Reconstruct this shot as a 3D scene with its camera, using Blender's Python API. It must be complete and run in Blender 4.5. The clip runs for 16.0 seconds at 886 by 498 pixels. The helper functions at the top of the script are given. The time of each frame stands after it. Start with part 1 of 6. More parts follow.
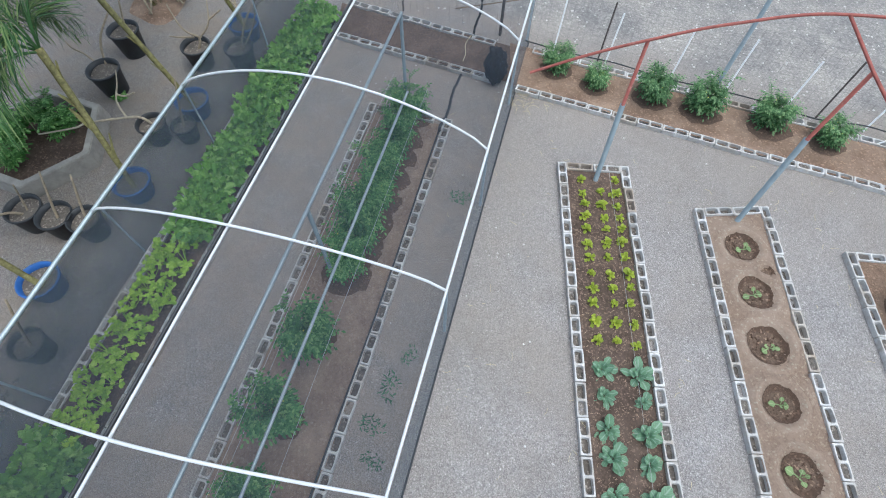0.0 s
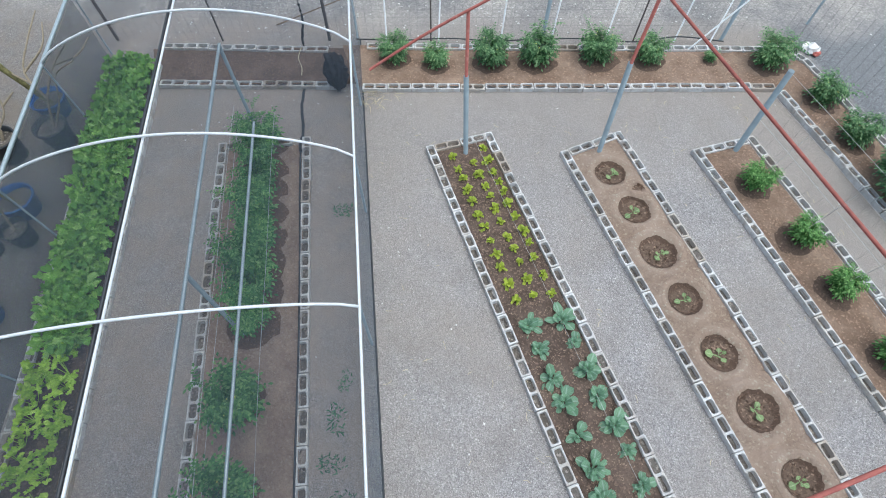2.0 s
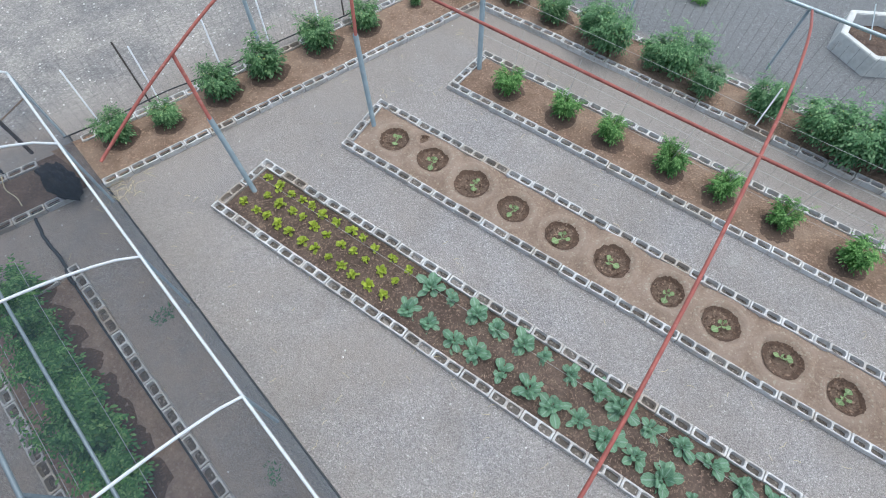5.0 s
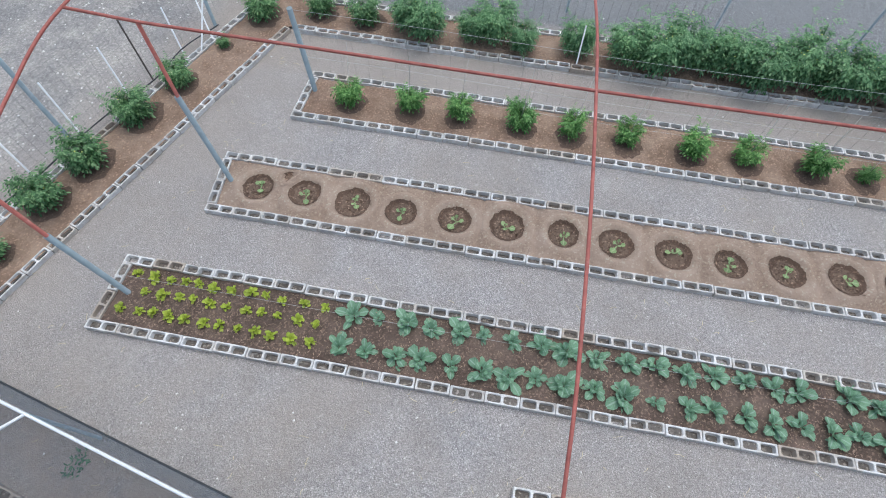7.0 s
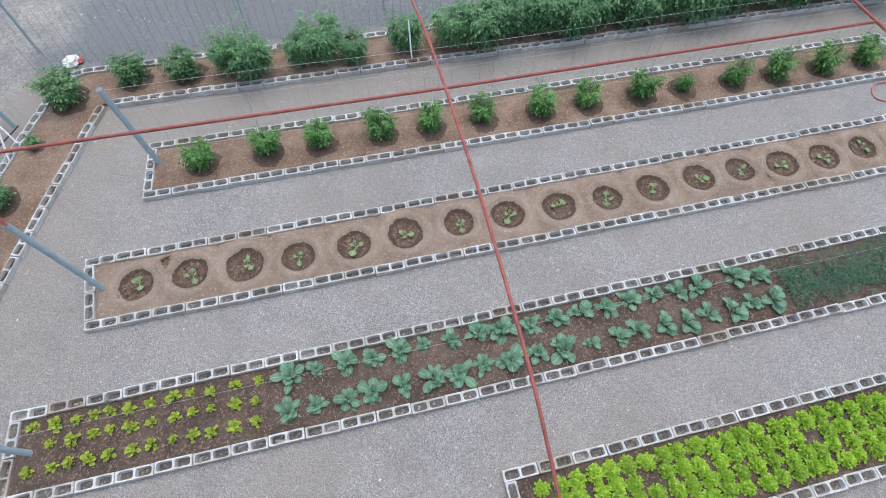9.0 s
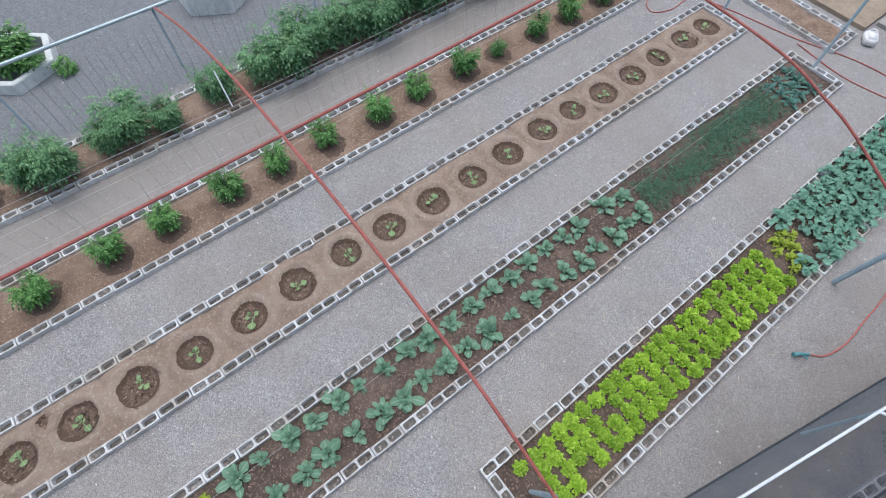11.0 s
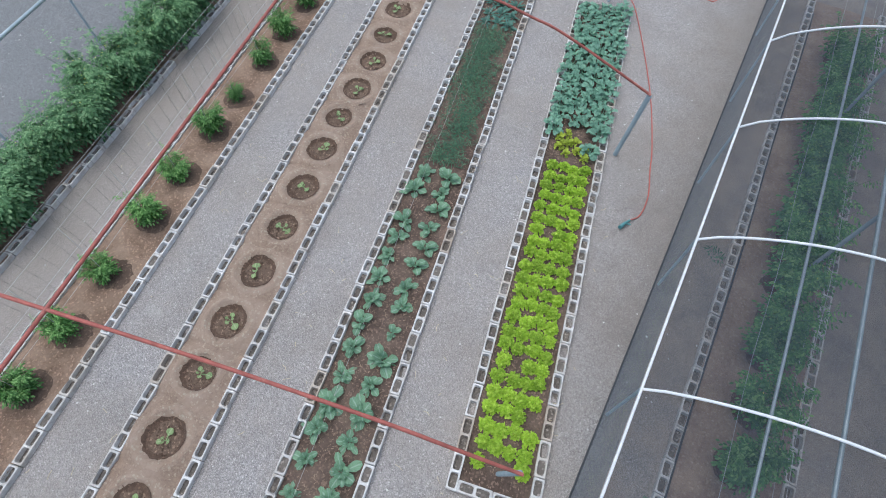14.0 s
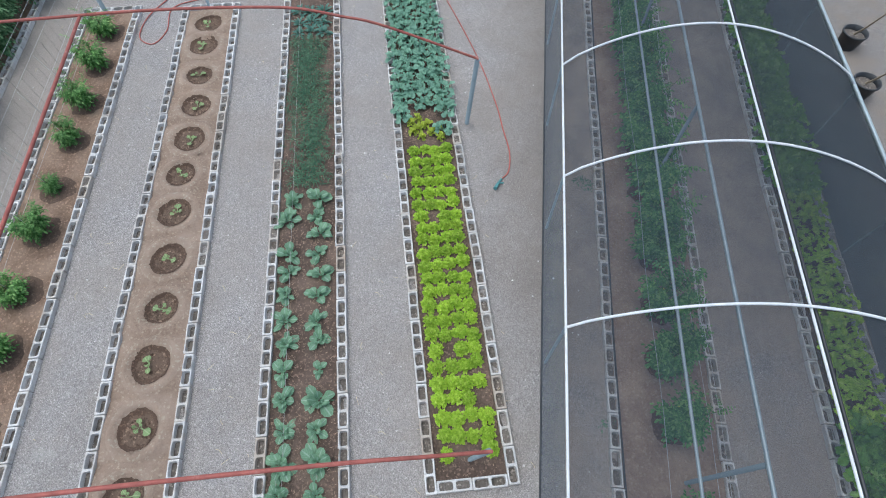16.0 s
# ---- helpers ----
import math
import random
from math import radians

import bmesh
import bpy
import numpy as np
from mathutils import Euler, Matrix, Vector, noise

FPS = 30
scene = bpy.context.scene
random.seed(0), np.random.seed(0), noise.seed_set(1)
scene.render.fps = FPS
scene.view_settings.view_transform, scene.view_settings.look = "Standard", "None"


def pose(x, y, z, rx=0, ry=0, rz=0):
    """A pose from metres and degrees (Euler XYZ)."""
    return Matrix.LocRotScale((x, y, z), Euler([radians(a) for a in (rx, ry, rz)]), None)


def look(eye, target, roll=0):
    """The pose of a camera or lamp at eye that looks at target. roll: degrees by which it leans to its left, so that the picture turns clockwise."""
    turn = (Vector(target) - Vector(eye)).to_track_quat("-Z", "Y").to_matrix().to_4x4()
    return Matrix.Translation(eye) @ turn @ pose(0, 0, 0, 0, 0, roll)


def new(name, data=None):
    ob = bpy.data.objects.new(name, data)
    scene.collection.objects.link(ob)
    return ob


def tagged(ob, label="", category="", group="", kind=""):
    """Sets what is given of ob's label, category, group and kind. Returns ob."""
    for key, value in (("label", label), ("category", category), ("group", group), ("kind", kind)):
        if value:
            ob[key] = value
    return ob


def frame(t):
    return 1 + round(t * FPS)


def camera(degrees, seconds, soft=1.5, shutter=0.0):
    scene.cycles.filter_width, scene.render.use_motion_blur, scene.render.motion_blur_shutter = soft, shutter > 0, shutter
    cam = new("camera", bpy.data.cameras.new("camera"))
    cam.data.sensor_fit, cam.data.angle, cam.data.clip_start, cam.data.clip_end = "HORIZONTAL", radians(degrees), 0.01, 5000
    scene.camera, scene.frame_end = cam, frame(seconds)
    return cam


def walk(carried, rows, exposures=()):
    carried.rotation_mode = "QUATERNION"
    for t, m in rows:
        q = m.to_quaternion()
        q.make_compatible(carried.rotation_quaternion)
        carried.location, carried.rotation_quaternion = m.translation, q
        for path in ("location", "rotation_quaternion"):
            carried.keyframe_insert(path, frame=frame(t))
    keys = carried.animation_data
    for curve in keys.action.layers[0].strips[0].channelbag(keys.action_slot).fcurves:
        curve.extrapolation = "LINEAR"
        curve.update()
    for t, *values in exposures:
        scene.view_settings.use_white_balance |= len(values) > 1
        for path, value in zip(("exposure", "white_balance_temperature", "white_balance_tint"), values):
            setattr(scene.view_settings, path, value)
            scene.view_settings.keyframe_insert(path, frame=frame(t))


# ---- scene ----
cam = camera(81.96, 16.0, soft=1.0)
PATH = [
    (0, (4.846, -1.549, 6.042), (3.876, -1.569, 4.293), 1.67),
    (0.5, (4.844, -1.544, 6.027), (3.868, -1.489, 4.282), 1.46),
    (1, (4.831, -1.541, 6.037), (3.864, -1.394, 4.292), 1.63),
    (1.5, (4.816, -1.504, 6.044), (3.872, -1.266, 4.297), 1.44),
    (2, (4.798, -1.455, 6.03), (3.89, -1.118, 4.28), 1.65),
    (2.5, (4.816, -1.425, 6.023), (3.943, -1.003, 4.273), 1.78),
    (3, (4.814, -1.381, 6.02), (3.997, -0.859, 4.271), 2.45),
    (3.5, (4.78, -1.393, 5.999), (4.024, -0.786, 4.249), 2.63),
    (4, (4.761, -1.433, 6.001), (4.07, -0.755, 4.251), 2.51),
    (4.2, (4.743, -1.438, 5.989), (4.084, -0.73, 4.238), 2.52),
    (6.3, (4.617, -1.479, 5.943), (4.334, -0.528, 4.206), 2.22),
    (6.5, (4.598, -1.474, 5.952), (4.352, -0.51, 4.217), 2.16),
    (7, (4.542, -1.465, 5.983), (4.398, -0.477, 4.25), 2.12),
    (7.5, (4.496, -1.429, 5.997), (4.452, -0.433, 4.263), 2.14),
    (8, (4.46, -1.379, 6.035), (4.517, -0.386, 4.3), 2.16),
    (8.5, (4.437, -1.331, 6.097), (4.593, -0.352, 4.36), 2.02),
    (9, (4.414, -1.272, 6.15), (4.669, -0.317, 4.412), 2.02),
    (9.2, (4.422, -1.245, 6.173), (4.718, -0.304, 4.433), 1.96),
    (11.3, (4.529, -1.014, 6.262), (5.196, -0.291, 4.521), 1.48),
    (11.5, (4.554, -1.005, 6.273), (5.246, -0.308, 4.531), 1.43),
    (12, (4.605, -0.991, 6.28), (5.362, -0.361, 4.539), 1.17),
    (12.5, (4.658, -0.969, 6.284), (5.472, -0.415, 4.543), 1.05),
    (13, (4.709, -0.936, 6.277), (5.574, -0.465, 4.537), 0.89),
    (13.5, (4.757, -0.918, 6.272), (5.669, -0.543, 4.532), 0.84),
    (14, (4.805, -0.897, 6.26), (5.753, -0.619, 4.521), 0.71),
    (14.5, (4.85, -0.907, 6.244), (5.819, -0.732, 4.503), 0.63),
    (15, (4.851, -0.945, 6.202), (5.831, -0.868, 4.46), 0.50),
    (15.5, (4.865, -0.957, 6.197), (5.852, -0.974, 4.457), 0.43),
    (16, (4.87, -0.924, 6.21), (5.849, -1.042, 4.471), 0.53),
]
walk(cam, [(t, look(eye, target, roll)) for t, eye, target, roll in PATH], [(0, 0.5, 6060, 4), (3, 0.49, 6080, 3), (6.5, 0.39, 6080, 6), (9, 0.4, 6070, 7), (12, 0.32, 6030, 8), (16, 0.34, 6040, 5)])

# ---- world and light ----
world = bpy.data.worlds.new("world")
scene.world = world
world.use_nodes = True
wn = world.node_tree
sky = wn.nodes.new("ShaderNodeTexSky")
sky.sky_type = "NISHITA"
sky.sun_disc = False
sky.sun_elevation = radians(76)
sky.sun_rotation = radians(21)
sky.dust_density = 4.0
sky.ozone_density = 1.5
wn.nodes["Background"].inputs["Strength"].default_value = 0.15
haze = wn.nodes.new("ShaderNodeHueSaturation")
haze.inputs["Saturation"].default_value = 0.72
wn.links.new(sky.outputs["Color"], haze.inputs["Color"])
wn.links.new(haze.outputs["Color"], wn.nodes["Background"].inputs["Color"])
sun_data = bpy.data.lights.new("sun", "SUN")
sun_data.energy = 0.8
sun_data.angle = radians(75)
sun_data.color = (1.0, 0.985, 0.96)
sun = new("sun", sun_data)
sun.matrix_world = look((1.6, 4.2, 18), (0, 0, 0))


# ---- materials ----
def material(name, rough=0.8, metal=0.0):
    m = bpy.data.materials.new(name)
    m.use_nodes = True
    b = m.node_tree.nodes["Principled BSDF"]
    b.inputs["Roughness"].default_value = rough
    b.inputs["Metallic"].default_value = metal
    return m, m.node_tree, b


def node(tree, kind, **values):
    n = tree.nodes.new(kind)
    for key, value in values.items():
        n.inputs[key].default_value = value
    return n


def ramp(tree, source, stops):
    r = tree.nodes.new("ShaderNodeValToRGB")
    els = r.color_ramp.elements
    while len(els) < len(stops):
        els.new(0.5)
    for e, (p, c) in zip(els, stops):
        e.position = p
        e.color = (*c, 1) if len(c) == 3 else c
    tree.links.new(source, r.inputs["Fac"])
    return r.outputs["Color"]


def mix(tree, fac, a, b, blend="MIX"):
    m = tree.nodes.new("ShaderNodeMix")
    m.data_type = "RGBA"
    m.blend_type = blend
    for value, socket in ((fac, m.inputs[0]), (a, m.inputs[6]), (b, m.inputs[7])):
        if isinstance(value, bpy.types.NodeSocket):
            tree.links.new(value, socket)
        elif isinstance(value, tuple):
            socket.default_value = (*value, 1)
        else:
            socket.default_value = value
    return m.outputs[2]


def noise_of(tree, coords, scale, detail=4, rough=0.6):
    n = node(tree, "ShaderNodeTexNoise", Scale=scale, Detail=detail, Roughness=rough)
    tree.links.new(coords, n.inputs["Vector"])
    return n.outputs["Fac"]


def bump(tree, b, height, strength, distance):
    n = node(tree, "ShaderNodeBump", Strength=strength, Distance=distance)
    tree.links.new(height, n.inputs["Height"])
    tree.links.new(n.outputs["Normal"], b.inputs["Normal"])


def coords_of(tree, which="Object"):
    return tree.nodes.new("ShaderNodeTexCoord").outputs[which]


def world_coords(tree):
    return tree.nodes.new("ShaderNodeNewGeometry").outputs["Position"]


def ground_material():
    m, t, b = material("gravel", 0.95)
    c = world_coords(t)
    cells = node(t, "ShaderNodeTexVoronoi", Scale=80.0)
    t.links.new(c, cells.inputs["Vector"])
    grain = ramp(t, cells.outputs["Color"], [(0.05, (0.21, 0.202, 0.199)), (0.45, (0.315, 0.303, 0.298)), (0.8, (0.4, 0.386, 0.379)), (0.97, (0.62, 0.602, 0.59))])
    fine = ramp(t, noise_of(t, c, 95, 3), [(0.32, (0.57, 0.57, 0.57)), (0.68, (1.39, 1.39, 1.39))])
    gravel = mix(t, 1.0, grain, fine, "MULTIPLY")
    mottle = ramp(t, noise_of(t, c, 16, 5, 0.75), [(0.3, (0.86, 0.86, 0.87)), (0.7, (1.14, 1.13, 1.12))])
    gravel = mix(t, 1.0, gravel, mottle, "MULTIPLY")
    sand_grain = ramp(t, noise_of(t, c, 55, 6, 0.75), [(0.25, (0.225, 0.195, 0.168)), (0.75, (0.385, 0.342, 0.3))])
    sand_grain = mix(t, 0.75, sand_grain, fine, "MULTIPLY")
    patches = ramp(t, noise_of(t, c, 0.5, 9, 0.7), [(0.36, (0, 0, 0)), (0.68, (0.7, 0.7, 0.7))])
    path = mix(t, patches, gravel, sand_grain)
    damp = ramp(t, noise_of(t, c, 1.1, 8, 0.72), [(0.34, (0.89, 0.89, 0.89)), (0.54, (1.0, 1.0, 1.0))])
    path = mix(t, 1.0, path, damp, "MULTIPLY")
    pale = ramp(t, noise_of(t, c, 1.9, 7, 0.7), [(0.6, (0, 0, 0)), (0.78, (0.55, 0.55, 0.55))])
    path = mix(t, pale, path, (0.44, 0.43, 0.41))
    # packed street beyond the fence, and a belt of bare earth before it
    sep = t.nodes.new("ShaderNodeSeparateXYZ")
    t.links.new(c, sep.inputs["Vector"])
    lean = t.nodes.new("ShaderNodeMath")
    lean.operation = "MULTIPLY_ADD"
    lean.inputs[1].default_value = -0.36
    t.links.new(sep.outputs["Y"], lean.inputs[0])
    t.links.new(sep.outputs["X"], lean.inputs[2])
    wob = t.nodes.new("ShaderNodeMath")
    wob.operation = "MULTIPLY_ADD"
    wob.inputs[1].default_value = 1.2
    t.links.new(noise_of(t, c, 1.1, 5), wob.inputs[0])
    t.links.new(lean.outputs[0], wob.inputs[2])
    street_mask = t.nodes.new("ShaderNodeMapRange")
    street_mask.inputs["From Min"].default_value = -2.1
    street_mask.inputs["From Max"].default_value = -2.9
    t.links.new(wob.outputs[0], street_mask.inputs["Value"])
    street = ramp(t, noise_of(t, c, 18, 8, 0.8), [(0.25, (0.25, 0.232, 0.215)), (0.6, (0.42, 0.398, 0.37)), (0.8, (0.52, 0.5, 0.475))])
    stones = node(t, "ShaderNodeTexVoronoi", Scale=42.0)
    t.links.new(c, stones.inputs["Vector"])
    street = mix(t, 0.8, street, ramp(t, stones.outputs["Color"], [(0.1, (0.72, 0.72, 0.72)), (0.6, (1.0, 1.0, 1.0)), (0.95, (1.5, 1.48, 1.44))]), "MULTIPLY")
    stain = ramp(t, noise_of(t, c, 0.8, 6, 0.7), [(0.4, (0.62, 0.64, 0.68)), (0.62, (1.0, 1.0, 1.0))])
    street = mix(t, 1.0, street, stain, "MULTIPLY")
    belt_mask = t.nodes.new("ShaderNodeMapRange")
    belt_mask.inputs["From Min"].default_value = 1.2
    belt_mask.inputs["From Max"].default_value = -0.6
    belt_mask.inputs["To Max"].default_value = 0.45
    t.links.new(wob.outputs[0], belt_mask.inputs["Value"])
    path = mix(t, belt_mask.outputs["Result"], path, sand_grain)
    walk_mask = t.nodes.new("ShaderNodeMapRange")
    walk_mask.inputs["From Min"].default_value = 4.72
    walk_mask.inputs["From Max"].default_value = 4.95
    walk_mask.inputs["To Max"].default_value = 0.55
    t.links.new(sep.outputs["Y"], walk_mask.inputs["Value"])
    path = mix(t, walk_mask.outputs["Result"], path, sand_grain)
    # the same gravel, multiplied darker and bluer beyond the long border
    yard_mask = t.nodes.new("ShaderNodeMapRange")
    yard_mask.inputs["From Min"].default_value = 6.7
    yard_mask.inputs["From Max"].default_value = 6.95
    t.links.new(sep.outputs["Y"], yard_mask.inputs["Value"])
    yard = mix(t, 1.0, gravel, (0.61, 0.66, 0.69), "MULTIPLY")
    path = mix(t, yard_mask.outputs["Result"], path, yard)
    # sandier, trodden ground on the far side of the tunnel
    slope = t.nodes.new("ShaderNodeMath")
    slope.operation = "MULTIPLY_ADD"
    slope.inputs[1].default_value = 0.232
    t.links.new(sep.outputs["X"], slope.inputs[0])
    t.links.new(sep.outputs["Y"], slope.inputs[2])
    back_mask = t.nodes.new("ShaderNodeMapRange")
    back_mask.inputs["From Min"].default_value = -4.9
    back_mask.inputs["From Max"].default_value = -5.4
    back_mask.inputs["To Max"].default_value = 0.85
    t.links.new(slope.outputs[0], back_mask.inputs["Value"])
    # dusty earth trodden along the tunnel's foot, with vignette darkening painted in
    dim_dust_x = t.nodes.new("ShaderNodeMapRange")
    dim_dust_x.inputs["From Min"].default_value = 5.5
    dim_dust_x.inputs["From Max"].default_value = 7.5
    dim_dust_x.inputs["To Max"].default_value = 0.6
    t.links.new(sep.outputs["X"], dim_dust_x.inputs["Value"])
    dim_dust_y = t.nodes.new("ShaderNodeMapRange")
    dim_dust_y.inputs["From Min"].default_value = 1.0
    dim_dust_y.inputs["From Max"].default_value = -0.4
    ragged = t.nodes.new("ShaderNodeMath")
    ragged.operation = "MULTIPLY_ADD"
    ragged.inputs[1].default_value = 0.9
    t.links.new(noise_of(t, c, 2.2, 6, 0.7), ragged.inputs[0])
    t.links.new(slope.outputs[0], ragged.inputs[2])
    t.links.new(ragged.outputs[0], dim_dust_y.inputs["Value"])
    dim_dust = t.nodes.new("ShaderNodeMath")
    dim_dust.operation = "MULTIPLY"
    t.links.new(dim_dust_x.outputs["Result"], dim_dust.inputs[0])
    t.links.new(dim_dust_y.outputs["Result"], dim_dust.inputs[1])
    path = mix(t, dim_dust.outputs[0], path, mix(t, 1.0, sand_grain, (0.62, 0.61, 0.62), "MULTIPLY"))
    under_mask = t.nodes.new("ShaderNodeMapRange")
    under_mask.inputs["From Min"].default_value = -0.85
    under_mask.inputs["From Max"].default_value = -1.0
    under_mask.inputs["To Max"].default_value = 0.8
    t.links.new(slope.outputs[0], under_mask.inputs["Value"])
    trail = ramp(t, noise_of(t, c, 1.5, 9, 0.72), [(0.38, (0.0, 0.0, 0.0)), (0.6, (1.0, 1.0, 1.0))])
    path = mix(t, mix(t, 1.0, trail, under_mask.outputs["Result"], "MULTIPLY"), path, mix(t, 1.0, sand_grain, (1.12, 1.09, 1.08), "MULTIPLY"))
    trodden = mix(t, ramp(t, noise_of(t, c, 1.3, 7, 0.7), [(0.42, (0, 0, 0)), (0.62, (0.8, 0.8, 0.8))]), mix(t, 1.0, gravel, (0.68, 0.665, 0.645), "MULTIPLY"), mix(t, 1.0, sand_grain, (0.8, 0.76, 0.71), "MULTIPLY"))
    path = mix(t, back_mask.outputs["Result"], path, trodden)
    colour = mix(t, street_mask.outputs["Result"], path, street)
    t.links.new(colour, b.inputs["Base Color"])
    bump(t, b, cells.outputs["Distance"], 0.6, 0.012)
    return m


def soil_material(name, dark, light, dry, scale=30, chips_share=0.75):
    m, t, b = material(name, 0.97)
    c = world_coords(t)
    col = ramp(t, noise_of(t, c, scale, 8, 0.78), [(0.28, dark), (0.68, light)])
    spots = ramp(t, noise_of(t, c, 2.2, 5, 0.65), [(0.42, (0, 0, 0)), (0.66, (0.7, 0.7, 0.7))])
    col = mix(t, spots, col, dry)
    chips = node(t, "ShaderNodeTexVoronoi", Scale=48.0)
    t.links.new(c, chips.inputs["Vector"])
    chip = ramp(t, chips.outputs["Color"], [(0.72, (0, 0, 0)), (0.86, (chips_share, chips_share, chips_share))])
    col = mix(t, chip, col, tuple(min(0.6, 2.0 * v) for v in light))
    t.links.new(col, b.inputs["Base Color"])
    bump(t, b, noise_of(t, c, scale * 1.3, 6, 0.7), 0.9, 0.03)
    return m


def block_material():
    m, t, b = material("concrete_block", 0.93)
    c = world_coords(t)
    info = t.nodes.new("ShaderNodeObjectInfo")
    base = ramp(t, info.outputs["Random"], [(0.0, (0.56, 0.555, 0.54)), (0.5, (0.66, 0.66, 0.65)), (0.8, (0.72, 0.72, 0.71)), (0.92, (0.58, 0.55, 0.5)), (1.0, (0.46, 0.4, 0.34))])
    grit = ramp(t, noise_of(t, c, 85, 6, 0.75), [(0.25, (0.68, 0.68, 0.68)), (0.7, (1.12, 1.12, 1.12))])
    col = mix(t, 1.0, base, grit, "MULTIPLY")
    dirt = ramp(t, noise_of(t, c, 5.5, 7, 0.74), [(0.46, (0, 0, 0)), (0.72, (0.8, 0.8, 0.8))])
    col = mix(t, dirt, col, (0.33, 0.265, 0.2))
    t.links.new(col, b.inputs["Base Color"])
    bump(t, b, noise_of(t, c, 110, 5, 0.7), 0.5, 0.006)
    return m


def plain(name, colour, rough=0.6, metal=0.0, vary=0.18, scale=14, wear=None):
    m, t, b = material(name, rough, metal)
    c = world_coords(t)
    lo = tuple(v * (1 - vary) for v in colour)
    hi = tuple(min(1, v * (1 + vary)) for v in colour)
    col = ramp(t, noise_of(t, c, scale, 6, 0.65), [(0.3, lo), (0.7, hi)])
    if wear:
        spots = ramp(t, noise_of(t, c, scale * 0.6, 8, 0.75), [(0.56, (0, 0, 0)), (0.68, (0.8, 0.8, 0.8))])
        col = mix(t, spots, col, wear)
    t.links.new(col, b.inputs["Base Color"])
    bump(t, b, noise_of(t, c, scale * 6, 4), 0.25, 0.004)
    return m


def leaf_material(name, dark, light, tip, rough=0.5, vein=0.0):
    m, t, b = material(name, rough)
    geo = t.nodes.new("ShaderNodeNewGeometry")
    info = t.nodes.new("ShaderNodeObjectInfo")
    per_leaf = ramp(t, geo.outputs["Random Per Island"], [(0.0, dark), (0.6, light), (1.0, tip)])
    tone = ramp(t, info.outputs["Random"], [(0.0, (0.82, 0.85, 0.85)), (1.0, (1.14, 1.12, 1.1))])
    col = mix(t, 1.0, per_leaf, tone, "MULTIPLY")
    mott = ramp(t, noise_of(t, geo.outputs["Position"], 45, 4), [(0.3, (0.82, 0.82, 0.82)), (0.7, (1.12, 1.12, 1.12))])
    col = mix(t, 1.0, col, mott, "MULTIPLY")
    if vein:
        # a pale midrib and side veins along the leaf's own coordinates
        sep = t.nodes.new("ShaderNodeSeparateXYZ")
        t.links.new(t.nodes.new("ShaderNodeUVMap").outputs["UV"], sep.inputs["Vector"])
        off = t.nodes.new("ShaderNodeMath")
        off.operation = "SUBTRACT"
        off.inputs[1].default_value = 0.5
        t.links.new(sep.outputs["X"], off.inputs[0])
        away = t.nodes.new("ShaderNodeMath")
        away.operation = "ABSOLUTE"
        t.links.new(off.outputs[0], away.inputs[0])
        rib = ramp(t, away.outputs[0], [(0.02, (1, 1, 1)), (0.1, (0, 0, 0))])
        slant = t.nodes.new("ShaderNodeMath")
        slant.operation = "MULTIPLY_ADD"
        slant.inputs[1].default_value = -0.7
        t.links.new(away.outputs[0], slant.inputs[0])
        t.links.new(sep.outputs["Y"], slant.inputs[2])
        teeth = t.nodes.new("ShaderNodeMath")
        teeth.operation = "PINGPONG"
        teeth.inputs[1].default_value = 0.075
        t.links.new(slant.outputs[0], teeth.inputs[0])
        side_vein = ramp(t, teeth.outputs[0], [(0.004, (0.6, 0.6, 0.6)), (0.02, (0, 0, 0))])
        lines = mix(t, 1.0, rib, side_vein, "LIGHTEN")
        scaled = mix(t, 1.0, lines, (vein, vein, vein), "MULTIPLY")
        col = mix(t, scaled, col, tuple(min(0.8, 1.7 * v + 0.04) for v in tip))
    t.links.new(col, b.inputs["Base Color"])
    b.inputs["Specular IOR Level"].default_value = 0.35
    glow = t.nodes.new("ShaderNodeBsdfTranslucent")
    t.links.new(col, glow.inputs["Color"])
    both = t.nodes.new("ShaderNodeMixShader")
    both.inputs[0].default_value = 0.3
    t.links.new(b.outputs[0], both.inputs[1])
    t.links.new(glow.outputs[0], both.inputs[2])
    t.links.new(both.outputs[0], t.nodes["Material Output"].inputs["Surface"])
    return m


